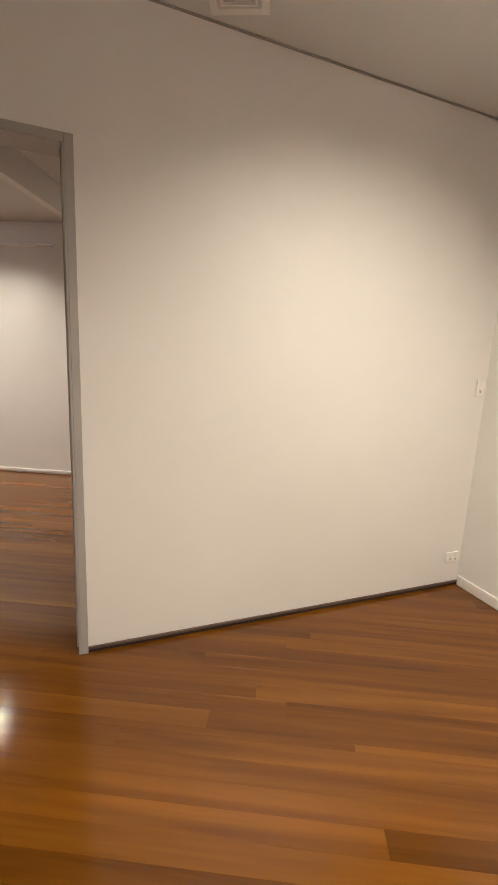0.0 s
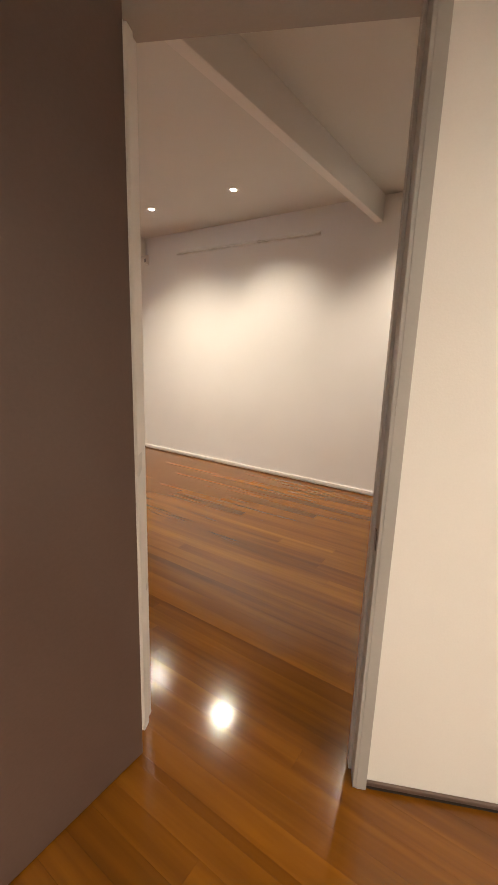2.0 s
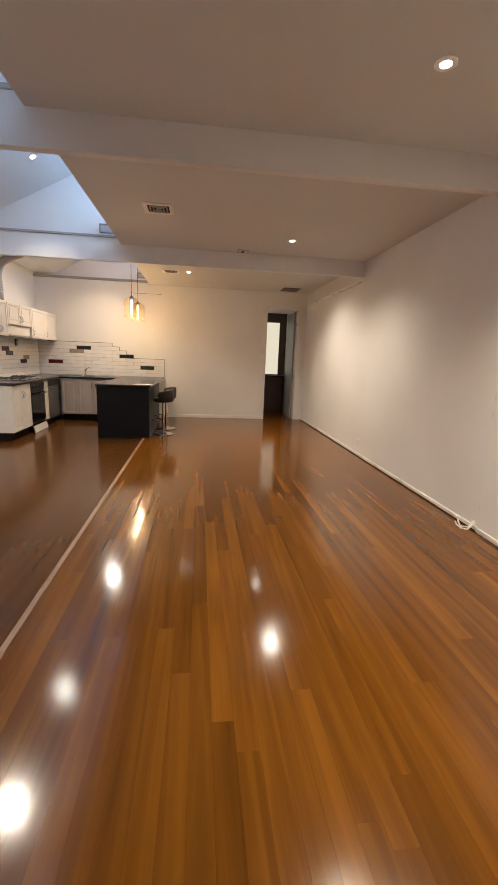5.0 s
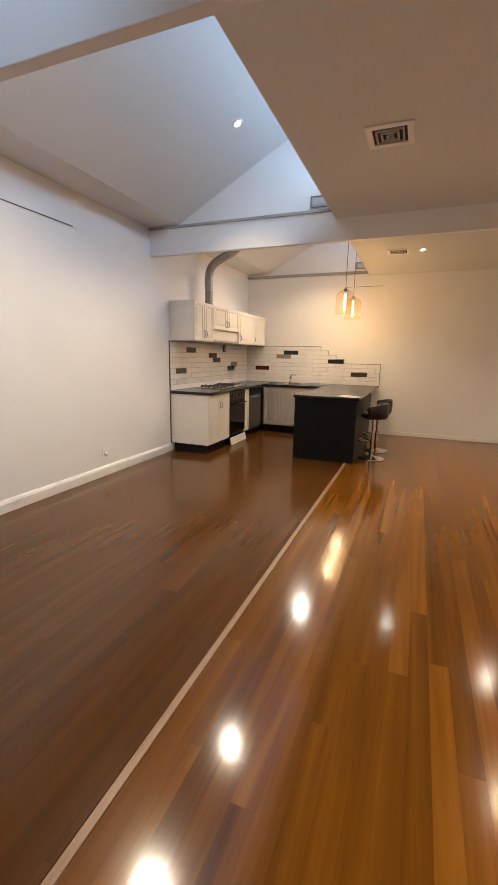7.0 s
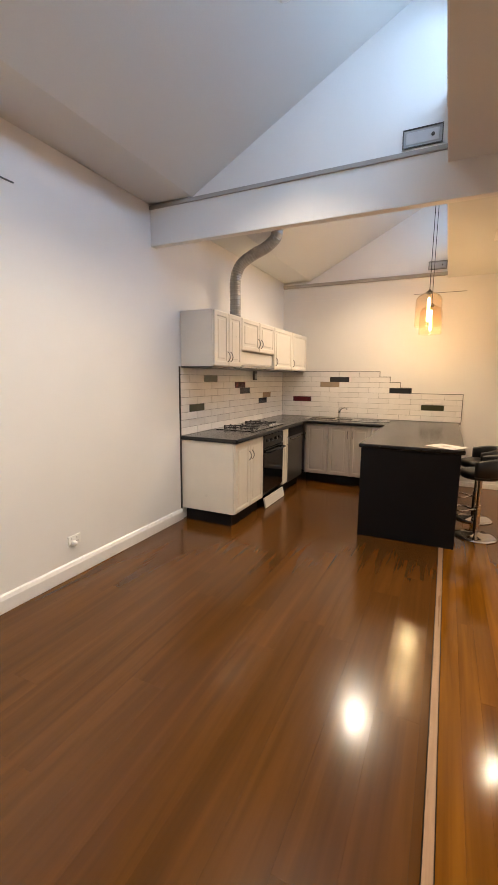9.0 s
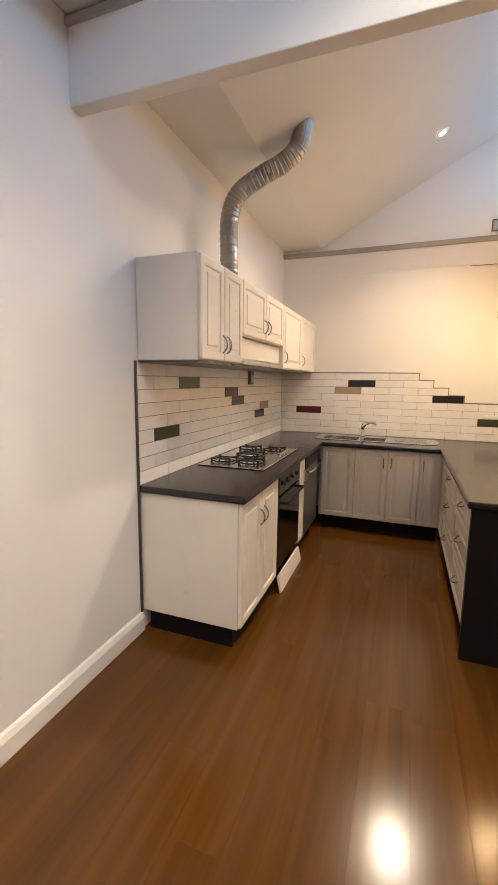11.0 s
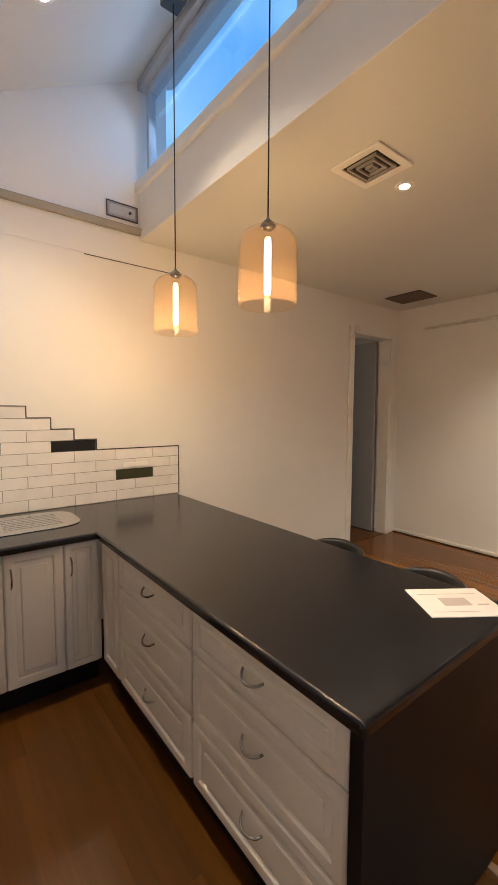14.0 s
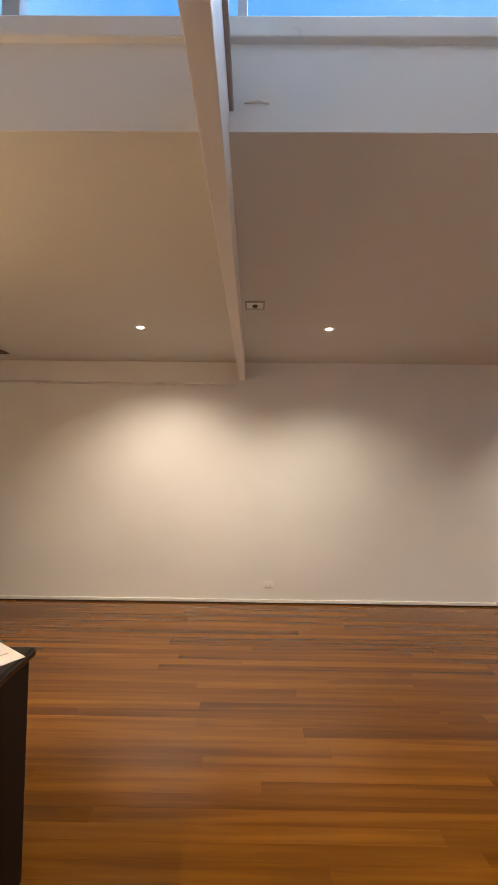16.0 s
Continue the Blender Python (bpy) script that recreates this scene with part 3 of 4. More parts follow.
diffuser((-0.63, 1.98, ROOM_CEIL), 0.24, "square white ceiling air vent beside the wall", CEILING_PAINT, PLASTIC)


def grille(name, m, w, h, label, bars=9, frame_mat=GREY_PLASTIC):
    """Flat grille in local x and z, facing local y."""
    ob = empty(name)
    ob.matrix_basis = m
    Shape().grid([-w / 2, -w / 2 + 0.012, w / 2 - 0.012, w / 2], [-h / 2, -h / 2 + 0.012, h / 2 - 0.012, h / 2], [(-w / 2 + 0.012, w / 2 - 0.012, -h / 2 + 0.012, h / 2 - 0.012)], "y", 0.0, 0.012).make("grille_frame", frame_mat, ob, bevel=0.002)
    Shape().box(-w / 2 + 0.01, w / 2 - 0.01, 0.0005, 0.002, -h / 2 + 0.01, h / 2 - 0.01).make("grille_back", DARK_GAP, ob)
    for k in range(bars):
        z = -h / 2 + 0.014 + (h - 0.028) * (k + 0.5) / bars
        t = (h - 0.028) / bars * 0.42
        Shape().box(-w / 2 + 0.011, w / 2 - 0.011, 0.003, 0.009, z - t, z + t).make("slat", frame_mat, ob)
    return tagged(ob, label, "grille")


def gable_plate(m, w, h, label):
    """Flat access plate in local x and z, facing local y: dark edge, pale face, a small dark latch."""
    ob = empty("wall_plate")
    ob.matrix_basis = m
    e = 0.007
    Shape().grid([-w / 2, -w / 2 + e, w / 2 - e, w / 2], [-h / 2, -h / 2 + e, h / 2 - e, h / 2], [(-w / 2 + e, w / 2 - e, -h / 2 + e, h / 2 - e)], "y", 0.0005, 0.014).make("plate_edge", PEWTER, ob, bevel=0.002)
    Shape().box(-w / 2 + e, w / 2 - e, 0.0005, 0.008, -h / 2 + e, h / 2 - e).make("plate_face", GREY_PLASTIC, ob)
    Shape().box(-w / 2 + 0.022, w / 2 - 0.022, 0.008, 0.011, -h / 2 + 0.022, h / 2 - 0.022).make("plate_panel", WIN_FRAME, ob, bevel=0.002)
    Shape().lathe([(0.011, 0.0), (0.010, 0.008), (0.004, 0.010)], sides=14, m=pose(-w / 2 + 0.06, 0.011, 0.0, -90, 0, 0)).make("latch", PEWTER, ob)
    return tagged(ob, label, "plate", "plates on the gables")


gable_plate(pose(WEST, 1.234, 3.045, 0, 0, -90), 0.235, 0.112, "pale grey access plate with dark edge on the gable")
gable_plate(pose(-8.85 + 0.031, 1.207, 3.058, 0, 0, -90), 0.245, 0.115, "pale grey access plate with dark edge on the gable")
grille("return_grille", pose(-11.70, 4.37, CEIL, -90, 0, 0), 0.42, 0.36, "dark grey return air grille in the ceiling", 10, DOOR_BROWN)

# small ceiling detector, alarm sensor, fascia hook
det = empty("smoke_detector", (-8.70, 3.035, CEIL))
Shape().grid([-0.075, -0.062, 0.062, 0.075], [-0.075, -0.062, 0.062, 0.075], [(-0.062, 0.062, -0.062, 0.062)], "z", -0.008, -0.0005).make("detector_frame", GREY_PLASTIC, det)
Shape().box(-0.061, 0.061, -0.061, 0.061, -0.005, -0.001).make("detector_plate", PLASTIC, det)
Shape().lathe([(0.014, -0.022), (0.02, -0.012), (0.022, -0.005)], sides=16).make("detector_sensor", PEWTER, det, smooth=True)
tagged(det, "square white detector plate with a grey edge on the ceiling", "detector")
al = empty("alarm_sensor", (-5.60, NORTH - 0.019, 2.60))
Shape().prism([(-0.05, -0.055), (0.0, -0.065), (0.0, 0.065), (-0.04, 0.06)], "x", 0.056, 0.10).make("sensor_body", PLASTIC, al, bevel=0.006)
Shape().box(0.064, 0.092, -0.054, -0.048, -0.035, 0.01).make("sensor_lens", GREY_PLASTIC, al)
tagged(al, "small white motion sensor by the beam", "sensor")
hk = empty("cable_clip", (-8.70, EDGE - 0.0005, 2.98))
Shape().tube([(-0.05, -0.004, 0), (0.0, -0.012, 0.004), (0.04, -0.006, -0.002)], 0.005, 8).make("clip", PLASTIC, hk, smooth=True)
tagged(hk, "short white cable stub on the upstand", "cable")

# loose cables by the step in the long wall
cb = empty("loose_cables", (-5.70, NORTH - 0.03, 0.0))
for k, pts in enumerate(([(0.03, 0.0, 0.10), (0.0, -0.03, 0.03), (-0.06, -0.06, 0.012), (-0.12, -0.04, 0.03), (-0.16, -0.03, 0.06)], [(0.04, 0.0, 0.09), (0.03, -0.05, 0.02), (-0.02, -0.08, 0.012), (-0.10, -0.07, 0.012), (-0.15, -0.05, 0.02)])):
    Shape().tube(pts, 0.007, 8).make("cable", PLASTIC, cb, smooth=True)
Shape().box(-0.175, -0.135, -0.05, -0.02, 0.05, 0.075).make("connector", PLASTIC, cb, bevel=0.004)
tagged(cb, "short white cable tails lying at the wall's foot", "cables")
cv = Shape().box(-5.675, -5.645, NORTH - 0.014, NORTH - 0.0005, 0.065, 2.62).make("cable_cover", TRIM, bevel=0.004)
tagged(cv, "slim white cable cover running up the wall", "conduit")

# grey door leaf in the passage
gd = empty("door", (WEST - 0.17, 4.672, 0))
Shape().box(-0.74, 0.0, -0.04, 0.0, 0.008, 2.48).make("door_leaf", DOOR_GREY, gd, bevel=0.003)
Shape().lathe([(0.026, 0), (0.010, 0.010), (0.010, 0.04), (0.026, 0.06), (0.012, 0.07)], m=pose(-0.68, -0.04, 1.0, 90, 0, 0)).make("door_knob", CHROME, gd, smooth=True)
tagged(gd, "grey painted door standing open into the passage", "door")
ch = empty("cupboard", (-13.85, 4.2, 0))
Shape().box(-0.14, 0.14, -0.6, 0.5, 0.0, 0.93).make("cupboard_body", DOOR_BROWN, ch, bevel=0.005)
Shape().box(-0.15, 0.16, -0.62, 0.52, 0.93, 0.96).make("cupboard_top", BLACK, ch, bevel=0.004)
tagged(ch, "low dark brown cupboard under the passage window", "cupboard")

# ---------------------------------------------------------------- kitchen
TOP, KICK = 0.90, 0.13


def panel_door(parent, w, h, at, turn, handle=None, name="cabinet_door", upright=True):
    """A raised-panel front, w by h, its lower left corner at a place; it faces local -y. handle: (x, z) of a bow handle's middle."""
    d = empty(name)
    d.parent = parent
    d.matrix_basis = pose(*at, 0, 0, turn)
    e = min(0.055, w * 0.24, h * 0.26)
    g = 0.0015
    Shape().grid([g, e, w - e, w - g], [g, e, h - e, h - g], [(e, w - e, e, h - e)], "y", -0.022, 0.0).make("door_frame", CREAM, d, bevel=0.012)
    Shape().box(e, w - e, -0.0135, -0.001, e, h - e).make("door_recess", CREAM, d)
    i = min(0.024, (w - 2 * e) * 0.2, (h - 2 * e) * 0.2)
    Shape().box(e + i, w - e - i, -0.020, -0.007, e + i, h - e - i).make("raised_panel", CREAM, d, bevel=0.010)
    if handle:
        x, z = handle
        p, q = ((x, -0.018, z - 0.052), (x, -0.018, z + 0.052)) if upright else ((x - 0.052, -0.018, z), (x + 0.052, -0.018, z))
        Shape().tube(bow(p, q, (0.0, -0.032, 0.0 if upright else -0.016)), 0.0047, 8).make("handle", HANDLE, d, smooth=True)
    return d


# base cabinet at the end of the run
c = empty("base_cabinet", (-9.215, -0.36, 0))
Shape().box(-0.695, 0.0, -0.64, -0.021, KICK, 0.858).make("cabinet_body", CREAM, c, bevel=0.003)
Shape().box(-0.66, -0.03, -0.60, -0.06, 0.0, KICK).make("kickboard", BLACK, c)
for k in range(2):
    panel_door(c, 0.3475, 0.72, (-k * 0.3475, -0.021, KICK + 0.004), 180, (0.3475 - 0.035, 0.56) if k == 0 else (0.035, 0.56))
tagged(c, "cream panelled base cabinet with two doors under the black worktop", "cabinet")

# oven with its loose kick panel
ov = empty("oven", (-9.915, -0.36, 0))
Shape().box(-0.62, -0.004, -0.60, -0.02, 0.14, 0.856).make("oven_body", BLACK, ov)
Shape().box(-0.612, -0.012, -0.02, 0.004, 0.18, 0.70).make("oven_door", OVEN_GLASS, ov, bevel=0.004)
Shape().box(-0.612, -0.012, -0.02, 0.002, 0.71, 0.85).make("control_panel", OVEN_GLASS, ov, bevel=0.003)
Shape().tube([(-0.57, 0.0, 0.655), (-0.57, 0.045, 0.66), (-0.055, 0.045, 0.66), (-0.055, 0.0, 0.655)], 0.011, 10).make("handle", BLACK, ov, smooth=True)
for k in range(4):
    Shape().lathe([(0.018, 0), (0.016, 0.018), (0.004, 0.019)], sides=16, m=pose(-0.12 - k * 0.125, 0.002, 0.785, -90, 0, 0)).make("knob", PEWTER, ov, smooth=True)
tagged(ov, "black glass built-in oven with a bar handle", "oven")
kp = Shape().box(-0.60, 0.0, -0.009, 0.009, 0.0, 0.118).make("kick_panel", CREAM, bevel=0.003)
kp.matrix_basis = pose(-9.935, -0.335, 0.003, 12, 0, 0)
tagged(kp, "cream kick panel leaning loose under the oven", "panel")
fp = empty("filler_cabinet", (-10.54, -0.36, 0))
Shape().box(-0.19, -0.002, -0.60, -0.021, KICK, 0.857).make("cabinet_body", CREAM, fp, bevel=0.003)
Shape().box(-0.19, -0.002, -0.58, -0.06, 0.0, KICK).make("kickboard", BLACK, fp)
panel_door(fp, 0.186, 0.72, (-0.002, -0.021, KICK + 0.004), 180, (0.15, 0.56))
tagged(fp, "narrow cream panelled cabinet beside the oven", "cabinet")
dw = empty("dishwasher", (-10.735, -0.36, 0))
Shape().box(-0.60, -0.003, -0.60, -0.005, 0.12, 0.856).make("dishwasher_body", DISH_STEEL, dw, bevel=0.004)
Shape().box(-0.595, -0.008, -0.005, 0.004, 0.74, 0.85).make("control_strip", BLACK, dw, bevel=0.002)
Shape().tube([(-0.54, 0.0, 0.71), (-0.54, 0.035, 0.71), (-0.06, 0.035, 0.71), (-0.06, 0.0, 0.71)], 0.009, 8).make("handle", STEEL, dw, smooth=True)
Shape().box(-0.59, -0.01, -0.55, -0.07, 0.0, 0.12).make("kickboard", BLACK, dw)
tagged(dw, "dark steel dishwasher under the worktop", "dishwasher")

# sink run along the end wall
sc = empty("sink_cabinet", (-11.42, -0.34, 0))
Shape().grid([-0.70, -0.69, -0.021], [0.0, 1.13], [], "z", KICK, 0.62).make("cabinet_body", CREAM, sc)
Shape().box(-0.69, -0.06, 0.0, 1.12, 0.0, KICK).make("kickboard", BLACK, sc)
Shape().box(-0.04, -0.021, 0.0, 1.13, 0.62, 0.857).make("rail", CREAM, sc)
y = 0.0
for w, hx in ((0.325, None), (0.315, 0.28), (0.29, 0.035), (0.185, 0.035)):
    panel_door(sc, w, 0.722, (-0.021, y, KICK + 0.004), 90, (hx, 0.59) if hx else None)
    y += w
Shape().box(-0.66, -0.02, -0.02, 0.0, KICK, 0.857).make("side_panel", CREAM, sc)
Shape().tube(bow((-0.02, -0.012, 0.62), (-0.02, -0.012, 0.72), (0.03, 0, 0)), 0.0055, 8).make("handle", PEWTER, sc, smooth=True)
tagged(sc, "cream panelled sink cabinet with four doors", "cabinet")

# peninsula with drawers
pn = empty("kitchen_peninsula", (-9.60, 0.79, 0))
Shape().box(-1.82, -0.04, 0.022, 0.81, KICK, 0.858).make("cabinet_body", CREAM, pn)
Shape().box(-1.80, -0.04, 0.06, 0.80, 0.0, KICK).make("kickboard", BLACK, pn)
Shape().box(-0.0395, 0.0, -0.012, 0.835, 0.0, 0.858).make("end_panel", BLACK, pn, bevel=0.003)
Shape().box(-1.82, -0.04, 0.8105, 0.835, 0.0, 0.858).make("back_panel", BLACK, pn, bevel=0.003)
panel_door(pn, 0.25, 0.722, (-1.81, 0.021, KICK + 0.004), 0)
for x in (-1.545, -0.79):
    for z, h in ((KICK + 0.004, 0.262), (KICK + 0.270, 0.262), (KICK + 0.536, 0.190)):
        panel_door(pn, 0.742, h, (x, 0.021, z), 0, (0.371, h * 0.56), name="drawer_front", upright=False)
tagged(pn, "peninsula with cream drawers and black end panel", "kitchen island")

# worktop: one black slab in a U with a cut-out for the bowls
wt = Shape().grid([WEST + 0.008, -11.95, -11.62, -11.385, -9.585, -9.20], [SOUTH + 0.008, -0.40, -0.335, 0.27, 0.755, 1.655],
                  [(-11.95, -11.62, -0.40, 0.27), (-11.385, -9.2, -0.335, 0.755), (-9.585, -9.2, -0.335, 1.7)], "z", 0.86, TOP)
tagged(wt.make("worktop", STONE, bevel=0.012, segments=3), "black speckled worktop in a U shape with rounded edge", "worktop")

# inset sink
sk = empty("sink", (-11.80, 0.0, TOP))
holes = [(-0.13, 0.15, -0.385, -0.02), (-0.13, 0.15, 0.03, 0.255)]
rim = Shape().grid([-0.24, -0.13, 0.15, 0.19], [-0.46, -0.385, -0.02, 0.03, 0.255, 0.30], holes, "z", 0.001, 0.006)
tongue = [(-0.24, 0.30)] + [(-0.025 + 0.215 * math.copysign(abs(math.cos(a)) ** 0.55, math.cos(a)), 0.55 + 0.22 * math.sin(a) ** 0.7) for a in (math.pi * (1 - k / 24) for k in range(1, 24))] + [(0.19, 0.30)]
rim.prism(tongue, "z", 0.001, 0.006)
rim.make("rim", STEEL, sk, bevel=0.002)
for a, b, dep in ((-0.385, -0.02, -0.16), (0.03, 0.255, -0.10)):
    s = Shape()
    s.grid([-0.13, -0.128, 0.148, 0.15], [a, a + 0.002, b - 0.002, b], [(-0.128, 0.148, a + 0.002, b - 0.002)], "z", dep, 0.003)
    s.box(-0.128, 0.148, a + 0.002, b - 0.002, dep, dep + 0.002)
    s.lathe([(0.03, dep + 0.003), (0.022, dep + 0.005), (0.001, dep + 0.004)], (0.0, (a + b) / 2, 0), 16)
    s.make("bowl", STEEL, sk)
for k in range(7):
    Shape().box(-0.16 + k * 0.042, -0.152 + k * 0.042, 0.35, 0.66, 0.006, 0.0078).make("drainer_rib", STEEL, sk, bevel=0.002)
tagged(sk, "stainless steel double bowl sink with drainer", "sink")
tp = empty("kitchen_tap", (-12.0, 0.0, TOP + 0.006))
Shape().lathe([(0.028, 0), (0.026, 0.012), (0.019, 0.02), (0.019, 0.10), (0.022, 0.11), (0.018, 0.125), (0.004, 0.13)], sides=18).make("tap_body", CHROME, tp, smooth=True)
Shape().tube([(0.01, 0.0, 0.085), (0.05, 0.04, 0.14), (0.10, 0.09, 0.165), (0.16, 0.14, 0.165), (0.165, 0.145, 0.145)], 0.0105, 10).make("spout", CHROME, tp, smooth=True)
Shape().tube([(0.0, 0.0, 0.125), (0.0, -0.01, 0.145), (-0.01, 0.06, 0.16)], 0.006, 8).make("lever", CHROME, tp, smooth=True)
tagged(tp, "chrome mixer tap with a swung spout", "tap")

# gas hob
hb = empty("gas_hob", (-10.335, -0.70, TOP))
Shape().box(-0.47, 0.47, -0.255, 0.245, 0.001, 0.009).make("hob_plate", STEEL, hb, bevel=0.004)
BURN = [(-0.30, 0.09), (-0.30, -0.13), (0.0, -0.02), (0.28, 0.09), (0.28, -0.13)]
for k, (bx, by) in enumerate(BURN):
    r = 0.062 if k == 2 else 0.048
    Shape().lathe([(r * 1.45, 0.009), (r * 1.35, 0.014), (r * 1.05, 0.015), (r, 0.024)], (bx, by, 0), 24).make("burner_ring", CHROME, hb, smooth=False)
    Shape().lathe([(r * 0.86, 0.022), (r * 0.9, 0.026), (r * 0.5, 0.028)], (bx, by, 0), 24).make("burner_cap", IRON, hb)
    g, t = Shape(), 0.006
    g.tube([(bx + (r + 0.052) * math.cos(a), by + (r + 0.052) * math.sin(a), 0.020) for a in (2 * math.pi * q / 28 for q in range(28))], 0.0055, 6, closed=True)
    for ang in range(4):
        turn = pose(bx, by, 0, 0, 0, 45 + 90 * ang)
        g.box(r * 0.55, r + 0.058, -t, t, 0.029, 0.037, turn)
        g.box(r + 0.046, r + 0.060, -t, t, 0.009, 0.040, turn)
    g.make("trivet", IRON, hb, bevel=0.002)
for k in range(5):
    Shape().lathe([(0.019, 0.009), (0.017, 0.028), (0.012, 0.032)], (-0.28 + k * 0.052, 0.205, 0), 16).make("knob", CHROME, hb, smooth=False)
tagged(hb, "stainless five burner gas hob with cast iron trivets", "hob")

# wall cabinets and range hood
U0, U1 = 1.612, 2.156


def wall_unit(x0, x1, doors, z0, label, handles):
    u = empty("wall_cabinet", (x0, -0.60, 0))
    w = x0 - x1
    Shape().box(-w + 0.001, -0.001, -0.395, -0.021, z0, U1).make("cabinet_body", CREAM, u, bevel=0.003)
    dwid = (w - 0.002) / doors
    for k in range(doors):
        panel_door(u, dwid, U1 - z0 - 0.004, (-0.001 - k * dwid, -0.021, z0 + 0.002), 180, (handles[k], 0.10))
    return tagged(u, label, "cabinet", "wall cabinets over the hob")


wall_unit(-9.230, -9.83, 2, U0, "cream panelled wall cabinet with two doors", (0.272, 0.035))
wall_unit(-9.83, -10.79, 2, 1.80, "cream panelled wall cabinet above the range hood", (0.44, 0.04))
wall_unit(-10.79, WEST + 0.004, 2, U0, "cream panelled wall cabinet beside the end wall", (0.05, 0.05))
rh = empty("range_hood", (-9.832, -0.60, 0))
Shape().box(-0.956, 0.0, -0.39, -0.06, 1.64, 1.798).make("hood_body", CREAM, rh, bevel=0.003)
Shape().box(-0.95, -0.006, -0.06, -0.035, 1.655, 1.79).make("hood_front", CREAM, rh, bevel=0.003)
Shape().box(-0.95, -0.006, -0.39, 0.0, 1.612, 1.638).make("hood_visor", STEEL, rh, bevel=0.004)
tagged(rh, "slide-out range hood with steel visor under the cabinet", "range hood")
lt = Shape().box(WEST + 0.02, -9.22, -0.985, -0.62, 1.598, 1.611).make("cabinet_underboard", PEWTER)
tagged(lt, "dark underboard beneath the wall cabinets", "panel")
gp = empty("gas_cock", (-11.0, SOUTH + 0.012, 1.54))
Shape().box(-0.045, 0.045, 0.0, 0.03, -0.07, 0.055).make("outlet_body", PEWTER, gp, bevel=0.006)
Shape().box(-0.03, 0.03, 0.0305, 0.034, -0.05, 0.02).make("outlet_face", GREY_PLASTIC, gp, bevel=0.002)
tagged(gp, "dark grey outlet under the wall cabinets", "outlet")

# foil duct from the cabinet top into the raked ceiling
ctrl = [Vector(p) for p in ((-10.06, -0.80, 2.10), (-10.06, -0.80, 2.35), (-10.06, -0.80, 2.60), (-10.07, -0.74, 2.76), (-10.09, -0.59, 2.86), (-10.11, -0.44, 2.93), (-10.12, -0.33, 3.03), (-10.12, -0.29, 3.22))]
path = []
for i in range(1, len(ctrl) - 2):
    for k in range(22):
        t = k / 22
        p0, p1, p2, p3 = ctrl[i - 1:i + 3]
        path.append(0.5 * (2 * p1 + (p2 - p0) * t + (2 * p0 - 5 * p1 + 4 * p2 - p3) * t * t + (3 * p1 - p0 - 3 * p2 + p3) * t ** 3))
path = [Vector((-10.06, -0.80, 2.146 + 0.2 * k / 16)) for k in range(16)] + path + [ctrl[-2] + (ctrl[-1] - ctrl[-2]) * k / 8 for k in range(7)]
duct = Shape().tube(path, lambda i: 0.062 + 0.0018 * (i % 2) + 0.002 * math.sin(i * 1.7), 20).make("exhaust_duct", FOIL)
tagged(duct, "crinkled silver foil exhaust duct bending into the ceiling", "duct")

# amber pendants
for k, (px, py) in enumerate(PENDANTS):
    top = rake(py)
    p = empty("pendant_lamp", (px, py, top))
    zb = 2.045 - top
    Shape().box(-0.055, 0.055, -0.055, 0.055, -0.07, 0.03).make("canopy", PEWTER, p, bevel=0.006)
    Shape().tube([(0, 0, -0.06), (0, 0, (zb + 0.37) / 2), (0, 0, zb + 0.37)], 0.0035, 8).make("cord", BLACK, p)
    Shape().lathe([(0.006, zb + 0.375), (0.012, zb + 0.365), (0.030, zb + 0.35), (0.034, zb + 0.335), (0.020, zb + 0.325)], sides=20).make("cap", PEWTER, p, smooth=True)
    prof = [(0.126, zb), (0.131, zb + 0.01), (0.130, zb + 0.08), (0.129, zb + 0.20), (0.128, zb + 0.262), (0.120, zb + 0.288), (0.104, zb + 0.308), (0.075, zb + 0.325), (0.050, zb + 0.338), (0.036, zb + 0.345)]
    glass = Shape()
    rings = [(r - 0.004, z) for r, z in prof]
    full = prof + rings[::-1]
    bm_sides = 40
    vs = [[glass.bm.verts.new((r * math.cos(2 * math.pi * q / bm_sides), r * math.sin(2 * math.pi * q / bm_sides), z)) for q in range(bm_sides)] for r, z in full]
    for a, b in zip(vs, vs[1:] + [vs[0]]):
        for q in range(bm_sides):
            glass.bm.faces.new((a[q], a[(q + 1) % bm_sides], b[(q + 1) % bm_sides], b[q]))
    glass.make("jar_shade", AMBER, p, smooth=True)
    Shape().lathe([(0.010, zb + 0.05), (0.014, zb + 0.06), (0.014, zb + 0.27), (0.010, zb + 0.29)], sides=16).make("filament_bulb", FILAMENT, p, smooth=True)
    tagged(p, "amber glass jar pendant lamp with a glowing tube bulb", "pendant lamp", "pendants over the peninsula")

# paper on the worktop
pp = Shape().box(-0.138, 0.138, -0.108, 0.108, 0.0, 0.003).make("paper_sheet", PAPER)
pp.matrix_basis = pose(-9.748, 1.505, TOP + 0.0006, 0, 0, 55)
for k, (a, b, c0, c1) in enumerate(((-0.05, 0.05, -0.03, 0.03), (-0.11, 0.11, 0.06, 0.064), (-0.11, 0.05, -0.075, -0.072), (0.07, 0.11, -0.03, -0.02))):
    Shape().box(a, b, c0, c1, 0.003, 0.0034).make("printed_mark", INK, pp)
tagged(pp, "white printed sheet lying at the worktop's corner", "paper")


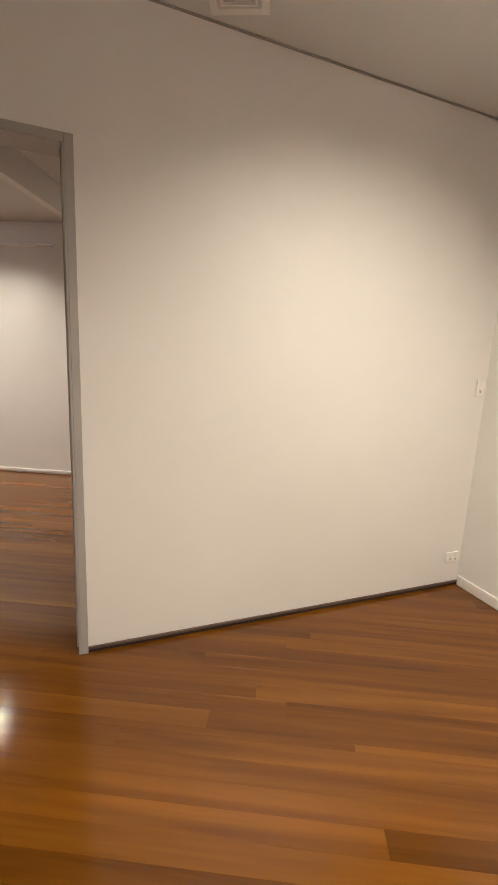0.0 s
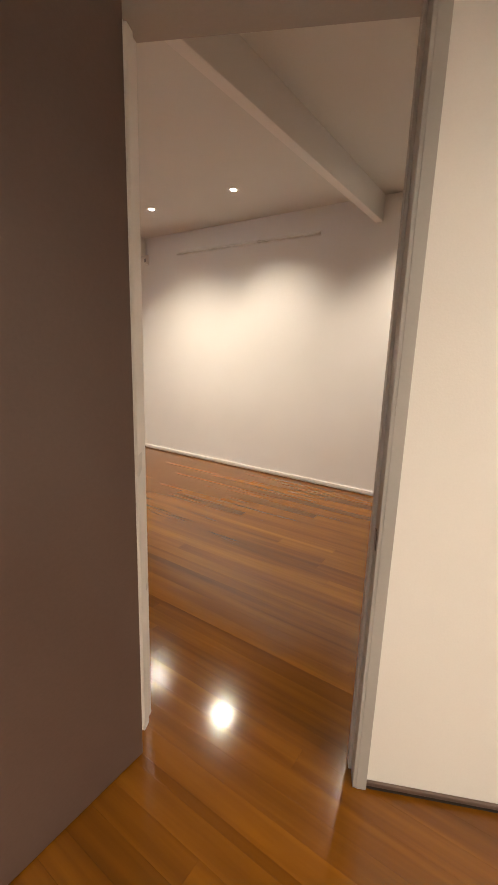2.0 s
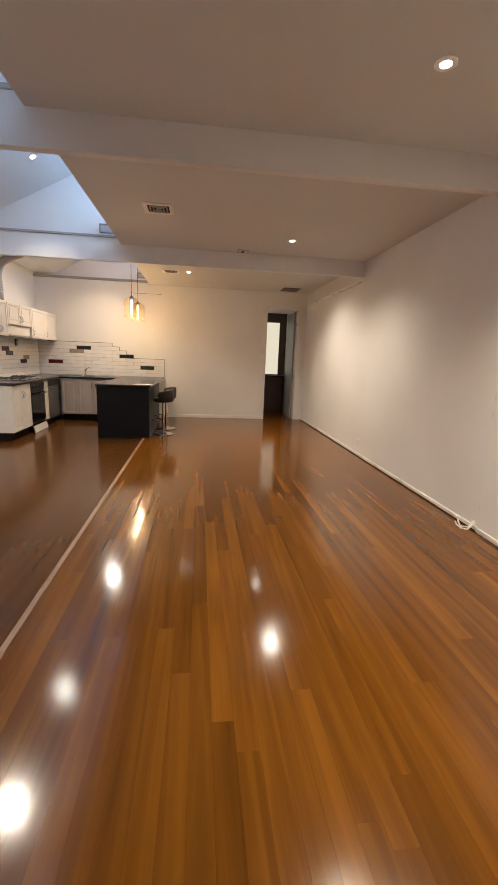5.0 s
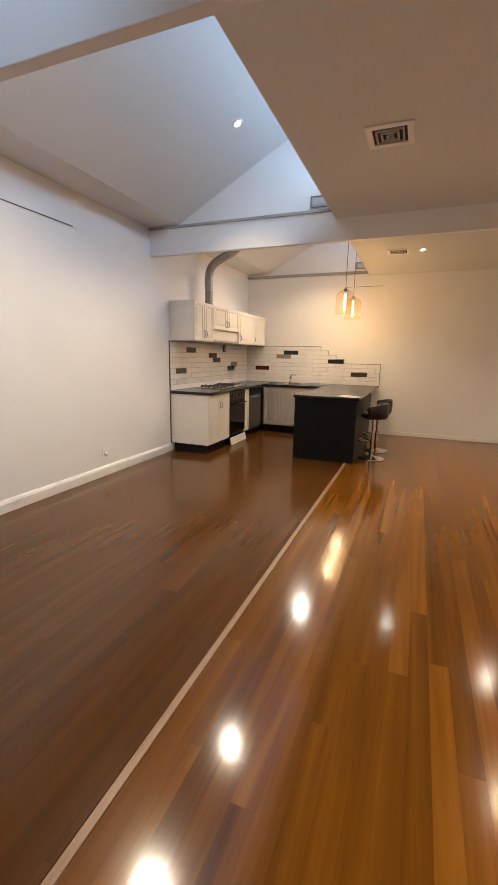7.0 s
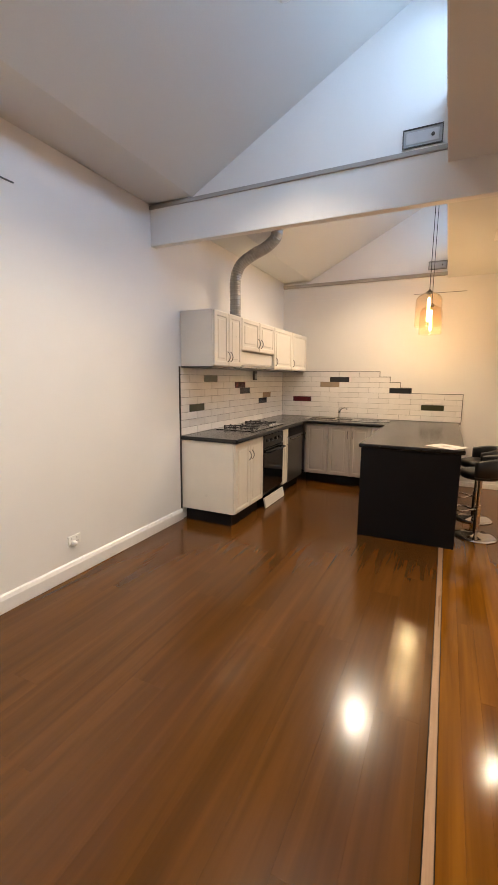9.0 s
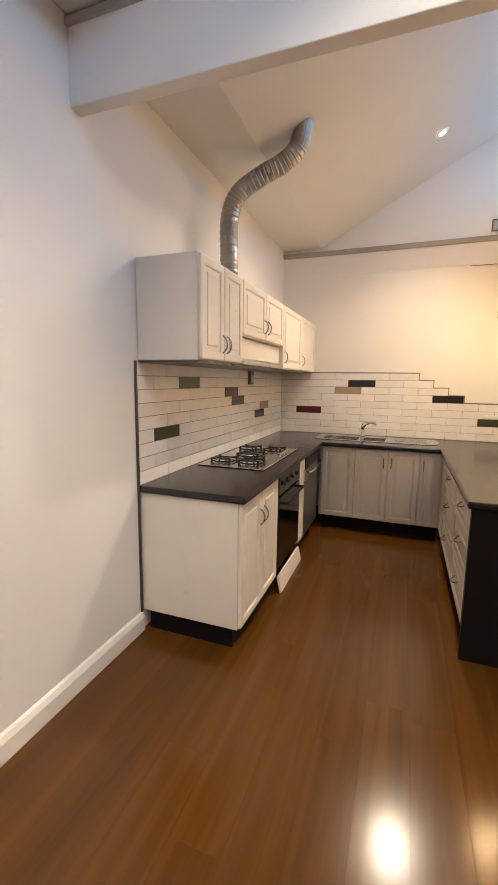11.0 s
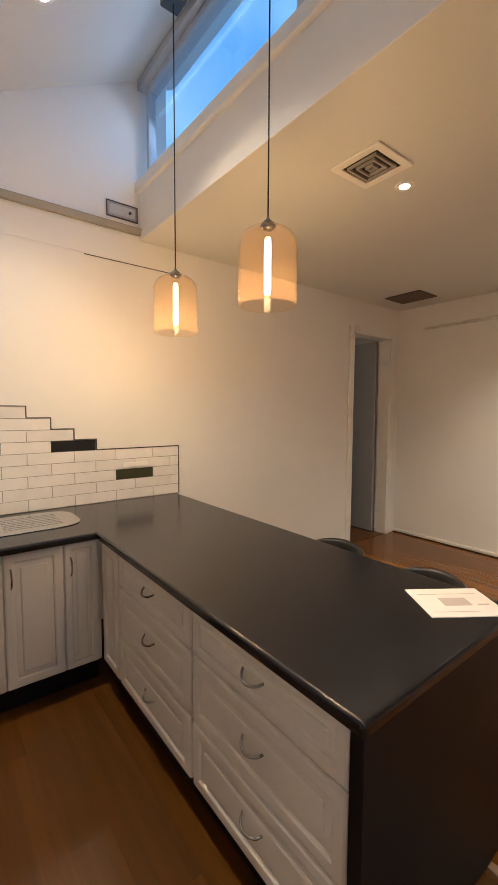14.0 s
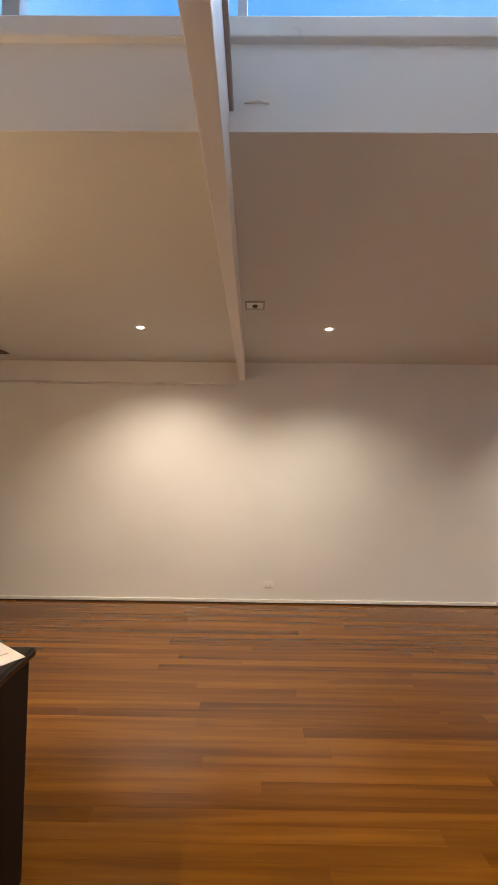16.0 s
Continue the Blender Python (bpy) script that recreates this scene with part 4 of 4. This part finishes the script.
def stool(at, turn):
    s = empty("bar_stool", at, turn)
    s.scale = (0.92, 0.92, 0.87)
    Shape().lathe([(0.20, 0.0), (0.205, 0.008), (0.16, 0.022), (0.05, 0.04), (0.032, 0.055)], sides=32).make("base", CHROME, s, smooth=True)
    Shape().lathe([(0.030, 0.05), (0.030, 0.36), (0.020, 0.365), (0.020, 0.66)], sides=16).make("column", CHROME, s)
    Shape().tube([(0.0, -0.03, 0.30), (-0.10, -0.13, 0.295), (-0.11, -0.20, 0.295), (0.0, -0.225, 0.295), (0.11, -0.20, 0.295), (0.10, -0.13, 0.295), (0.0, -0.03, 0.30)], 0.010, 8).make("footrest", CHROME, s, smooth=True)
    Shape().lathe([(0.10, 0.655), (0.185, 0.675), (0.205, 0.705), (0.20, 0.74), (0.17, 0.755), (0.05, 0.75)], sides=32).make("seat", VINYL, s, smooth=True)
    b = Shape()
    n = 18
    prof = [(0.0, 0.70), (0.018, 0.72), (0.022, 0.84), (0.016, 0.915), (0.0, 0.93), (-0.016, 0.915), (-0.018, 0.84), (-0.014, 0.72)]
    rows = []
    for k in range(n + 1):
        a = radians(-8 + 196 * k / n)
        drop = 0.055 * (1 - math.sin(radians(180 * k / n)))
        rows.append([b.bm.verts.new(((0.205 + r) * math.cos(a), (0.19 + r) * math.sin(a), z if z < 0.75 else z - drop)) for r, z in prof])
    for p, q in zip(rows, rows[1:]):
        for k in range(len(prof)):
            b.bm.faces.new((p[k], p[(k + 1) % len(prof)], q[(k + 1) % len(prof)], q[k]))
    b.bm.faces.new(rows[0])
    b.bm.faces.new(rows[-1][::-1])
    b.make("backrest", VINYL, s, smooth=True)
    return tagged(s, "black vinyl tub bar stool on a chrome pedestal", "bar stool", "stools at the peninsula")


stool((-10.05, 1.82, 0.002), -12)
stool((-10.62, 1.83, 0.002), 8)

# ---------------------------------------------------------------- pieces: tiles and boards
ROW, LEN = 0.0783, 0.30


def piece_mesh(name, lx, ly, lz, material, soft=0.0015):
    """A flat block with eased top edges; origin at the lower corner, top towards z."""
    s = soft if name == "tile" else 0.0002
    v = [(0, 0, 0), (lx, 0, 0), (lx, ly, 0), (0, ly, 0), (0, 0, lz - s), (lx, 0, lz - s), (lx, ly, lz - s), (0, ly, lz - s), (s, s, lz), (lx - s, s, lz), (lx - s, ly - s, lz), (s, ly - s, lz)]
    f = [(4, 5, 9, 8), (5, 6, 10, 9), (6, 7, 11, 10), (7, 4, 8, 11), (8, 9, 10, 11), (0, 1, 5, 4), (1, 2, 6, 5), (2, 3, 7, 6), (3, 0, 4, 7)]
    me = bpy.data.meshes.new(name)
    me.from_pydata(v, [], f)
    me.materials.append(material)
    return me


shared = {}


def piece(name, lx, ly, lz, material, m, parent):
    key = (name, round(lx, 3), round(ly, 3), material.name)
    if key not in shared:
        shared[key] = piece_mesh(name, lx, ly, lz, material)
    ob = new(name, shared[key])
    ob.matrix_basis = m
    ob.parent = parent
    return ob


def tile_rows(parent, start, ends, colours, to_world, tri):
    """Running bond; s runs along the wall, row by row from the worktop up."""
    for r, end in enumerate(ends):
        first = start + (0.0 if r % 2 else LEN / 2)
        k = math.floor((tri - first) / LEN)
        while first + k * LEN < end - 0.005:
            s0, s1 = max(first + k * LEN, tri), min(first + (k + 1) * LEN, end)
            mid = first + (k + 0.5) * LEN
            m = TILE
            for row, at, c in colours:
                if row == r and abs(mid - at) < 0.12:
                    m = c
            if s1 - s0 > 0.012:
                lift = 0.0012 * random.random()
                piece("tile", s1 - s0 - 0.003, ROW - 0.003, 0.008, m, to_world(s0 + 0.0015, TOP + 0.001 + r * ROW + 0.0015, lift), parent)
            k += 1


structure(Shape().prism([(SOUTH + 0.001, TOP - 0.03), (1.678, TOP - 0.03), (1.678, 1.2925), (1.005, 1.2925), (1.005, 1.371), (0.855, 1.371), (0.855, 1.4495), (0.70, 1.4495), (0.70, 1.528), (0.55, 1.528), (0.55, 1.606), (SOUTH + 0.001, 1.606)], "x", WEST + 0.0005, WEST + 0.004).make("trim_grout_west", GROUT), "grey tile bed")
structure(Shape().box(WEST + 0.004, -9.207, SOUTH + 0.0005, SOUTH + 0.004, TOP - 0.03, 1.606).make("trim_grout_south", GROUT), "grey tile bed")
tile_rows(wall_west, -0.20, [1.678] * 5 + [1.0, 0.85, 0.70, 0.55],
          [(7, -0.05, TILE_BLACK), (6, -0.20, TILE_TAN), (3, -0.65, TILE_RED), (5, 0.85, TILE_BLACK), (2, 1.30, TILE_GREEN)],
          lambda s, z, lift: Matrix(((0, 0, 1, WEST + 0.003 + lift), (1, 0, 0, s), (0, 1, 0, z), (0, 0, 0, 1))), SOUTH + 0.012)
tile_rows(wall_south, 9.67, [-WEST - 0.013] * 9,
          [(7, 9.82, TILE_GREEN), (6, 10.57, TILE_RED), (5, 10.72, TILE_BLACK), (4, 11.47, TILE_TAN), (3, 11.32, TILE_BLACK), (3, 9.52, TILE_GREEN)],
          lambda s, z, lift: Matrix(((-1, 0, 0, -s), (0, 0, 1, SOUTH + 0.003 + lift), (0, 1, 0, z), (0, 0, 0, 1))), 9.207)
# dark edge strips round the tiling
edge = Shape()
steps = [(0.55, 1.607), (0.70, 1.529), (0.85, 1.4505), (1.005, 1.372), (1.678, 1.2935)]
prev = SOUTH + 0.3
for y1, z in steps:
    edge.box(WEST, WEST + 0.014, prev, y1 + 0.006, z, z + 0.006)
    prev = y1
for (y1, z), (_, z2) in zip(steps, steps[1:] + [(0, TOP)]):
    edge.box(WEST, WEST + 0.014, y1, y1 + 0.006, z2, z)
structure(edge.make("trim_tile_edge", PEWTER), "thin dark metal edge along the stepped tiles")
structure(Shape().box(-9.207, -9.197, SOUTH, SOUTH + 0.014, 0.12, 1.61).make("trim_tile_end", PEWTER), "thin dark metal strip at the tiles' end")


def boards(parent, name, y0, y1, width, length, x_range, material, z):
    y = y0
    while y < y1 - 0.01:
        w = min(width, y1 - y)
        a, b = x_range(y + w / 2)
        x = a - length * random.choice((0.15, 0.35, 0.5, 0.62, 0.8))
        while x < b:
            step = length * random.choice((0.6, 0.75, 0.9, 1.0, 1.2))
            s0, s1 = max(x, a), min(x + step, b)
            if s1 - s0 > 0.05:
                piece(name, s1 - s0 - 0.0003, w - 0.0003, 0.016, material, pose(s0, y, z - 0.016 + 0.0002 * random.random()), parent)
            x += step
        y += w


CORNERS = [R1 @ Vector(c) for c in ((-1.85, 0.1, 0), (2.5, 0.1, 0), (2.5, -3.5, 0), (-1.85, -3.5, 0))]


def room_span(y):
    """Stretch of x that the first room covers at y."""
    xs = []
    for p, q in zip(CORNERS, CORNERS[1:] + CORNERS[:1]):
        if (p.y - y) * (q.y - y) < 0:
            xs.append(p.x + (q.x - p.x) * (y - p.y) / (q.y - p.y))
    return (min(xs), max(xs)) if xs else (0.6, 0.65)


boards(floor, "board", 1.545, NORTH, 0.088, 2.7, lambda y: (WEST, max(0.65, room_span(y)[1])), FLOOR_WOOD, 0.0)
boards(floor_room, "board", -1.92, 1.545, 0.088, 2.3, lambda y: (-2.95 if y > 0.9 else room_span(y)[0], room_span(y)[1]), FLOOR_WOOD, 0.0)
boards(floor_kitchen, "board", SOUTH, 1.503, 0.19, 1.9, lambda y: (WEST, -2.95), FLOOR_DARK, 0.0)
